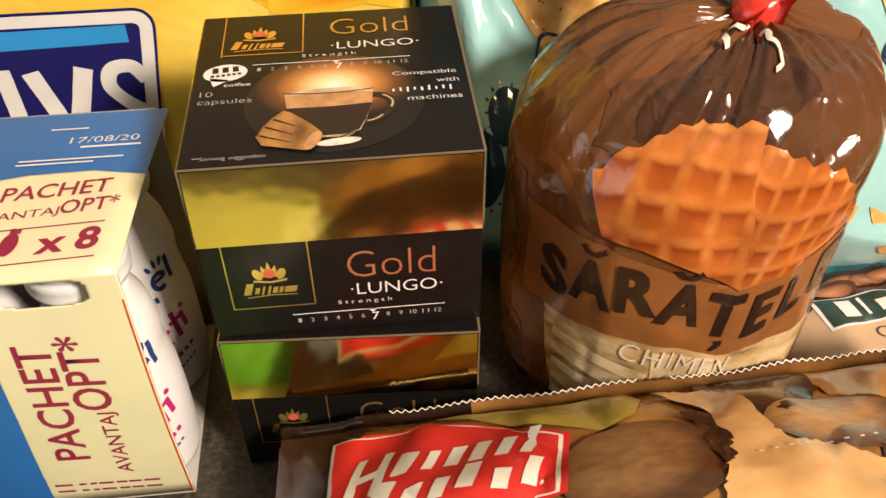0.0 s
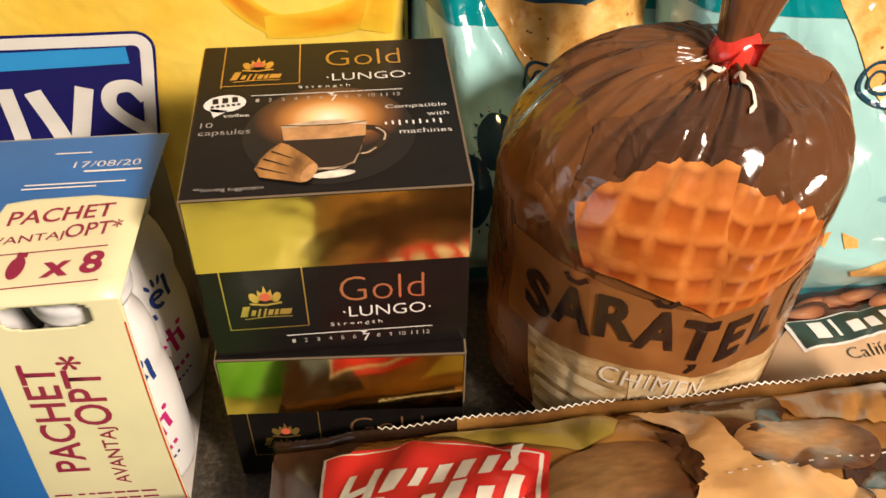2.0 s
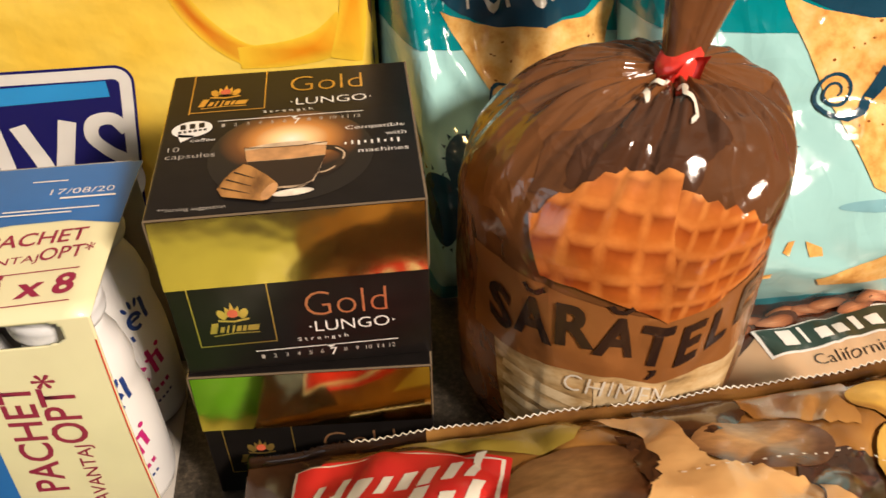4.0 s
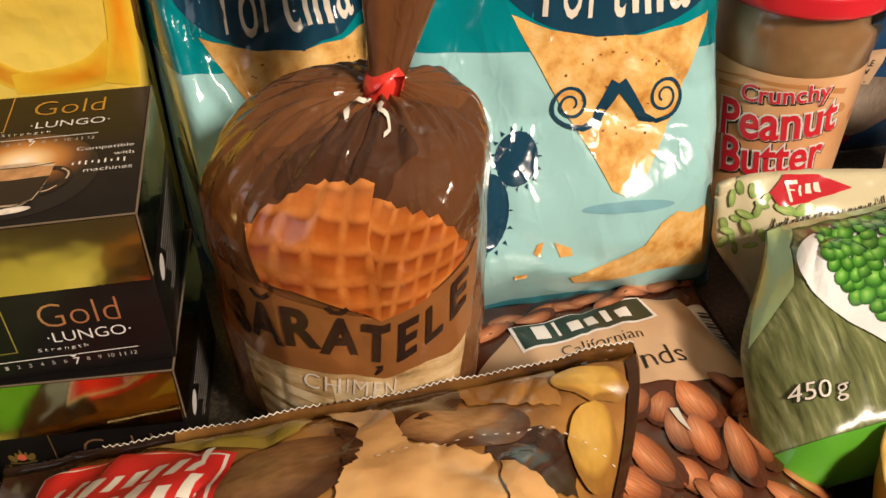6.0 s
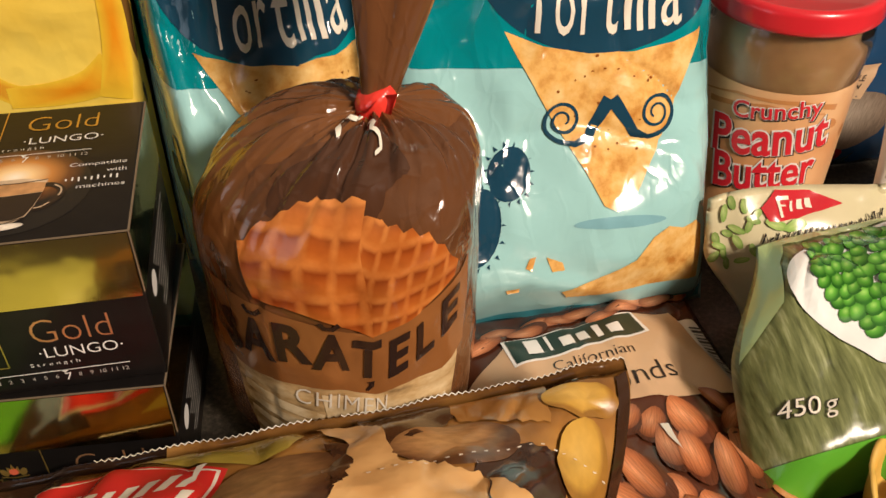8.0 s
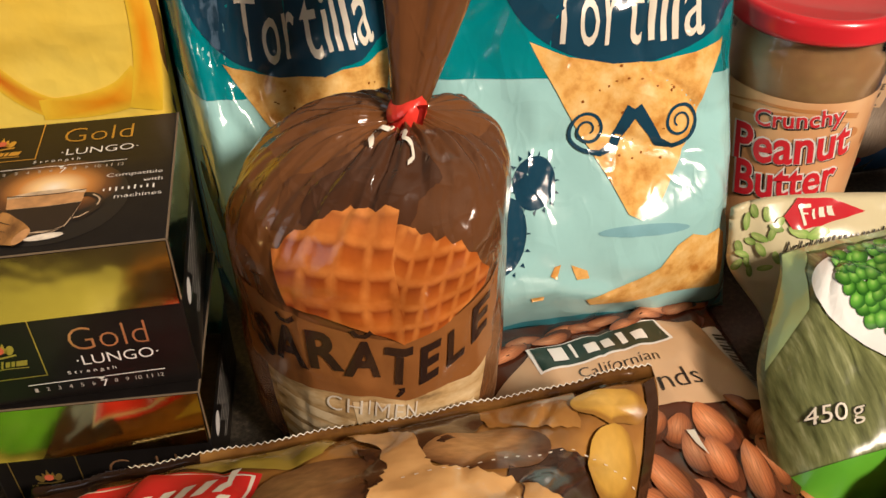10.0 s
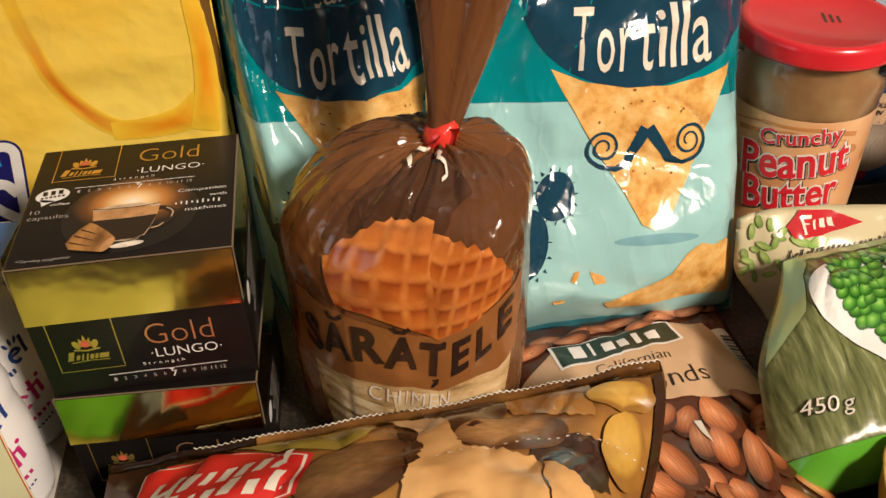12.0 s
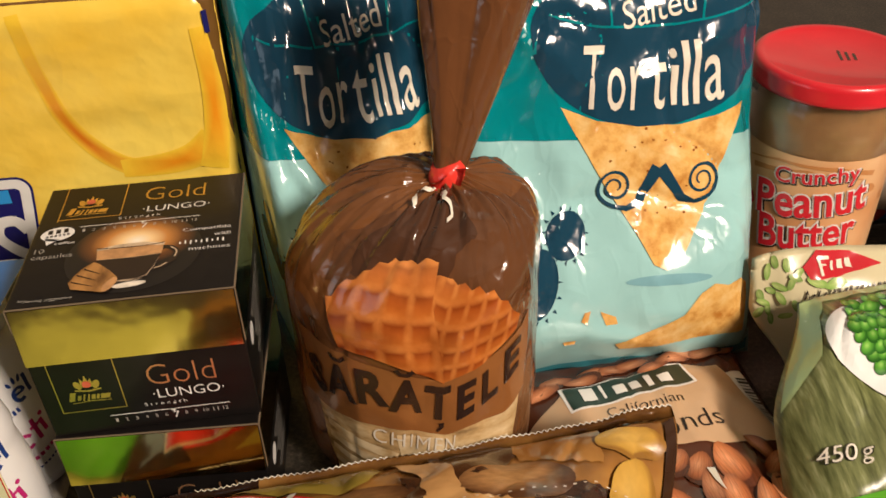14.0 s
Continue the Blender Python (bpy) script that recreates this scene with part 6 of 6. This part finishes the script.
def drink_bottle(at, parent_group):
    ob = thing("drink_bottle", "small white plastic drink bottle with magenta print in a sleeve", "bottle", parent_group, at)
    prof = [(0.0150, 0.0), (0.0180, 0.0015), (0.0192, 0.006), (0.0194, 0.030), (0.0190, 0.045), (0.0175, 0.056), (0.0172, 0.060), (0.0178, 0.066), (0.0160, 0.076), (0.0128, 0.084), (0.0120, 0.088)]
    part("body", lathe_bm(prof, 40), M_BOTTLE, ob, "white plastic body")
    part("cap", lathe_bm([(0.0120, 0.0885), (0.0150, 0.0905), (0.0154, 0.0925), (0.0149, 0.0940), (0.0154, 0.0955), (0.0154, 0.0985), (0.0148, 0.0992), (0.0154, 0.1000), (0.0152, 0.1052), (0.0142, 0.1064), (0.005, 0.1064)], 40), M_CAP, ob, "white cap")

    def f(s, t):
        R = 0.0194
        for (r0, z0), (r1, z1) in zip(prof, prof[1:]):
            if z0 <= t <= z1:
                R = r0 + (r1 - r0) * (t - z0) / (z1 - z0)
        a = s / 0.0194 + 0.75
        return Vector((R * math.sin(a), -R * math.cos(a), t))

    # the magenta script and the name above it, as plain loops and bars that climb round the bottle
    loop = lambda cx, cy, r, a0, a1: stroke([(cx + r * math.cos(radians(a)), cy + 1.25 * r * math.sin(radians(a))) for a in range(a0, a1, 20)], 0.0019)
    decal("script_mark", joined(stroke([(-0.0150, 0.0250), (-0.0115, 0.0395)], 0.0026), stroke([(-0.0115, 0.0395), (-0.0085, 0.0275)], 0.0026), rect(-0.0118, 0.0305, 0.0050, 0.0018, 10), loop(-0.0045, 0.0330, 0.0030, 40, 330), rect(0.0010, 0.0375, 0.0020, 0.0130, 8), rect(0.0010, 0.0395, 0.0050, 0.0016, 14), rect(0.0048, 0.0375, 0.0020, 0.0080, 10), ellipse(0.0052, 0.0440, 0.0012, 0.0012, 10)), f, 0.0003, M_PINK, ob, "magenta script shapes", step=0.003)
    pieces("small_bar", [rect(-0.0090 + 0.0028 * k, 0.0200 + 0.0009 * k, 0.0018, 0.0022 if k else 0.0030, 14) for k in range(6)], f, 0.0003, M_PINK, ob, step=0.003)
    pieces("small_bar", [rect(-0.0030 + 0.0020 * k, 0.0155 + 0.0007 * k, 0.0012, 0.0012, 14) for k in range(5)] + [rect(-0.0130 + 0.0021 * k, 0.0480 + 0.0007 * k, 0.0013, 0.0026, 12) for k in range(6)], f, 0.0003, M_BLUEINK, ob, step=0.003)
    decal("name_mark", joined(loop(0.0010, 0.0585, 0.0028, 10, 330), rect(0.0010, 0.0590, 0.0050, 0.0014, 8), rect(0.0062, 0.0620, 0.0020, 0.0110, 8), ellipse(-0.0025, 0.0655, 0.0008, 0.0018, 10, 30), ellipse(0.0003, 0.0668, 0.0008, 0.0020, 10, 5), ellipse(0.0030, 0.0668, 0.0008, 0.0020, 10, -20)), f, 0.0003, M_BLUEINK, ob, step=0.003)
    return ob


bottle = None
for i in range(4):
    for j in range(2):
        at = (-0.0785 - 0.0385 * i, 0.0085 + 0.0392 * j, 0.0014)
        if bottle is None:
            bottle = drink_bottle(at, "drink bottles in the sleeve")
        else:
            copy_thing(bottle, pose(*at))


def sleeve():
    ob = thing("drink_sleeve", "pale yellow and blue card sleeve round eight drink bottles", "sleeve", at=(0.0035, -0.0080, 0))
    xa, xb, yf, yb, zt = -0.205, -0.0640, -0.0030, 0.0765, 0.1080

    def front(s, t):
        bulge = 0.0022 * math.sin(math.pi * min(1, max(0, t / zt)))
        return Vector((s, yf - bulge, t))

    def top(s, t):
        flare = 0.0040 * (t / 0.078) * smooth01((s + 0.125) / 0.055)
        return Vector((s + flare, yf + t, zt + 0.0016 * math.sin(math.pi * min(1, t / 0.078))))

    HX0, HX1 = -0.0985, -0.0735
    # front panel with a notch at the fold, above the cap
    def card(name, g, xs, ts, mat, hole=None):
        """A card panel on one grid, less the cells inside the hole."""
        bm = bmesh.new()
        grid = [[bm.verts.new(g(x, t)) for x in xs] for t in ts]
        for j in range(len(ts) - 1):
            for i in range(len(xs) - 1):
                mx, mt = (xs[i] + xs[i + 1]) / 2, (ts[j] + ts[j + 1]) / 2
                if hole is None or ((mx - hole[0]) / hole[2]) ** 4 + ((mt - hole[1]) / hole[3]) ** 4 > 1:
                    bm.faces.new((grid[j][i], grid[j][i + 1], grid[j + 1][i + 1], grid[j + 1][i]))
        loose = [v for v in bm.verts if not v.link_faces]
        bmesh.ops.delete(bm, geom=loose, context="VERTS")
        bmesh.ops.solidify(bm, geom=bm.faces[:], thickness=0.0006)
        return part(name, bm, mat, ob)

    steps = lambda u, v, n: [u + (v - u) * i / n for i in range(n + 1)]
    wide, tall = steps(xa, xb, 150), steps(0.001, 0.090, 14)[:-1] + steps(0.090, zt, 30)
    fp = card("front_panel", front, wide, tall, M_SLEEVE, ((HX0 + HX1) / 2, 0.1025, (HX1 - HX0) / 2, 0.0046))
    tp = card("top_panel", top, steps(xa, xb, 16), steps(0.0, 0.0795, 10), M_SLEEVE)
    # the back panel's grey stands in for the shade on the rear bottles
    card("back_panel", lambda s, t: Vector((s, yb, t)), steps(xa, xb, 8), steps(0.001, zt, 4), M_GREYCARD)
    card("base_panel", lambda s, t: Vector((s, yf + t, 0.0006)), steps(xa, xb, 8), steps(0.0, yb - yf, 4), M_GREYCARD)
    decal("blue_field", outline([(xa, 0.003), (-0.1112, 0.002), (-0.1100, 0.020), (-0.1078, 0.050), (-0.1065, 0.080), (-0.1070, 0.1050), (xa, 0.1050)]), front, 0.0003, M_SLEEVEBLUE, fp, "blue printed field", step=0.008)
    wave = [(xa, 0.0340), (-0.107, 0.0360), (-0.1055, 0.0430), (-0.098, 0.0445), (-0.08, 0.0450), (xb + 0.0003, 0.0415), (xb + 0.0003, 0.0790), (-0.085, 0.0790), (xa, 0.0790)]
    decal("blue_top", outline(wave), top, 0.0003, M_SLEEVEBLUE, tp, "blue printed top", step=0.008)
    decal("offer_word", joined(words("PACHET", -0.0960, 0.0560, 0.0560, 0.0108, turn=87, bold=0.012), words("OPT*", -0.0830, 0.0700, 0.0330, 0.0120, turn=87, bold=0.012), words("AVANTAJ", -0.0815, 0.0350, 0.0340, 0.0064, turn=87, bold=0.004)), front, 0.0003, M_MAROON, fp, "maroon offer lettering", step=0.01)
    pieces("small_print_bar", [rect(-0.1055 + x, 0.0128 - 0.0040 * k - 0.04 * x, wide_bar, 0.0011, -3) for k in (0, 1) for x, wide_bar in ((0.0, 0.0058), (0.0062, 0.0022), (0.0098, 0.0020), (0.0140, 0.0048), (0.0192, 0.0034), (0.0236, 0.0040), (0.0292, 0.0052))], front, 0.0003, M_MAROON, fp, step=0.01)
    decal("offer_word", joined(words("PACHET", -0.0880, 0.0365, 0.0300, 0.0066, turn=4, bold=0.01, shear=0.1), words("AVANTAJ", -0.0975, 0.0255, 0.0240, 0.0042, turn=5, shear=0.1), words("OPT*", -0.0772, 0.0290, 0.0162, 0.0062, turn=4, bold=0.008, shear=0.1), words("x 8", -0.0800, 0.0143, 0.0170, 0.0090, turn=4, bold=0.03, shear=0.1), rect(-0.0935, 0.0200, 0.044, 0.0005, 3), rect(-0.0935, 0.0062, 0.044, 0.0005, 3), ellipse(-0.0960, 0.0140, 0.0024, 0.0046, 18, -6), rect(-0.0952, 0.0192, 0.0030, 0.0020, -6)), top, 0.0003, M_MAROON, tp, "maroon offer lettering", step=0.01)
    decal("date_word", words("17/08/20", -0.0800, 0.0618, 0.0205, 0.0034, bold=-0.01), top, 0.0006, M_WHITE, tp, "white date print", step=0.01)
    pieces("date_bar", (rect(-0.0775, 0.0578, 0.018, 0.0010), rect(-0.0875, 0.0515, 0.030, 0.0007), rect(-0.0920, 0.0495, 0.022, 0.0007), rect(-0.0920, 0.0690, 0.0110, 0.0007)), top, 0.0006, M_WHITE, tp, step=0.01)
    decal("red_rim", rect(xb - 0.0005, 0.050, 0.0005, 0.098), front, 0.0003, M_LOGORED, fp, step=0.01)
    return ob


sleeve()


# ---- green pouch in front, mirrored in the foil bands ----
def green_pouch():
    ob = thing("green_pouch", "yellow-green glossy pouch lying before the coffee boxes", "food bag", "", (-0.0780, -0.1180, 0), 8)
    w, h = 0.130, 0.175
    f, g = pillow((0, -h / 2, 0.009), (1, 0, 0), (0, 1, 0), w, h, 0.014, 0.008, 31.0, edge=3.2, base=0.2, top=0.2, crease=0.0015)
    part("pouch", grid_bm(f, -w / 2, w / 2, 0, h, 0.004, back=g), M_LIME, ob, "yellow-green glossy film")
    decal("leaf_picture", outline(curve_through([(-0.060, 0.120), (-0.02, 0.150), (0.040, 0.165), (0.060, 0.150), (0.05, 0.120), (0.0, 0.110), (-0.05, 0.105)], 4)), f, 0.0008, M_GREEN, ob, "bright green printed leaf")
    return ob


M_LIME = film("lime_film", (0.46, 0.49, 0.14), rough=0.3)
green_pouch()
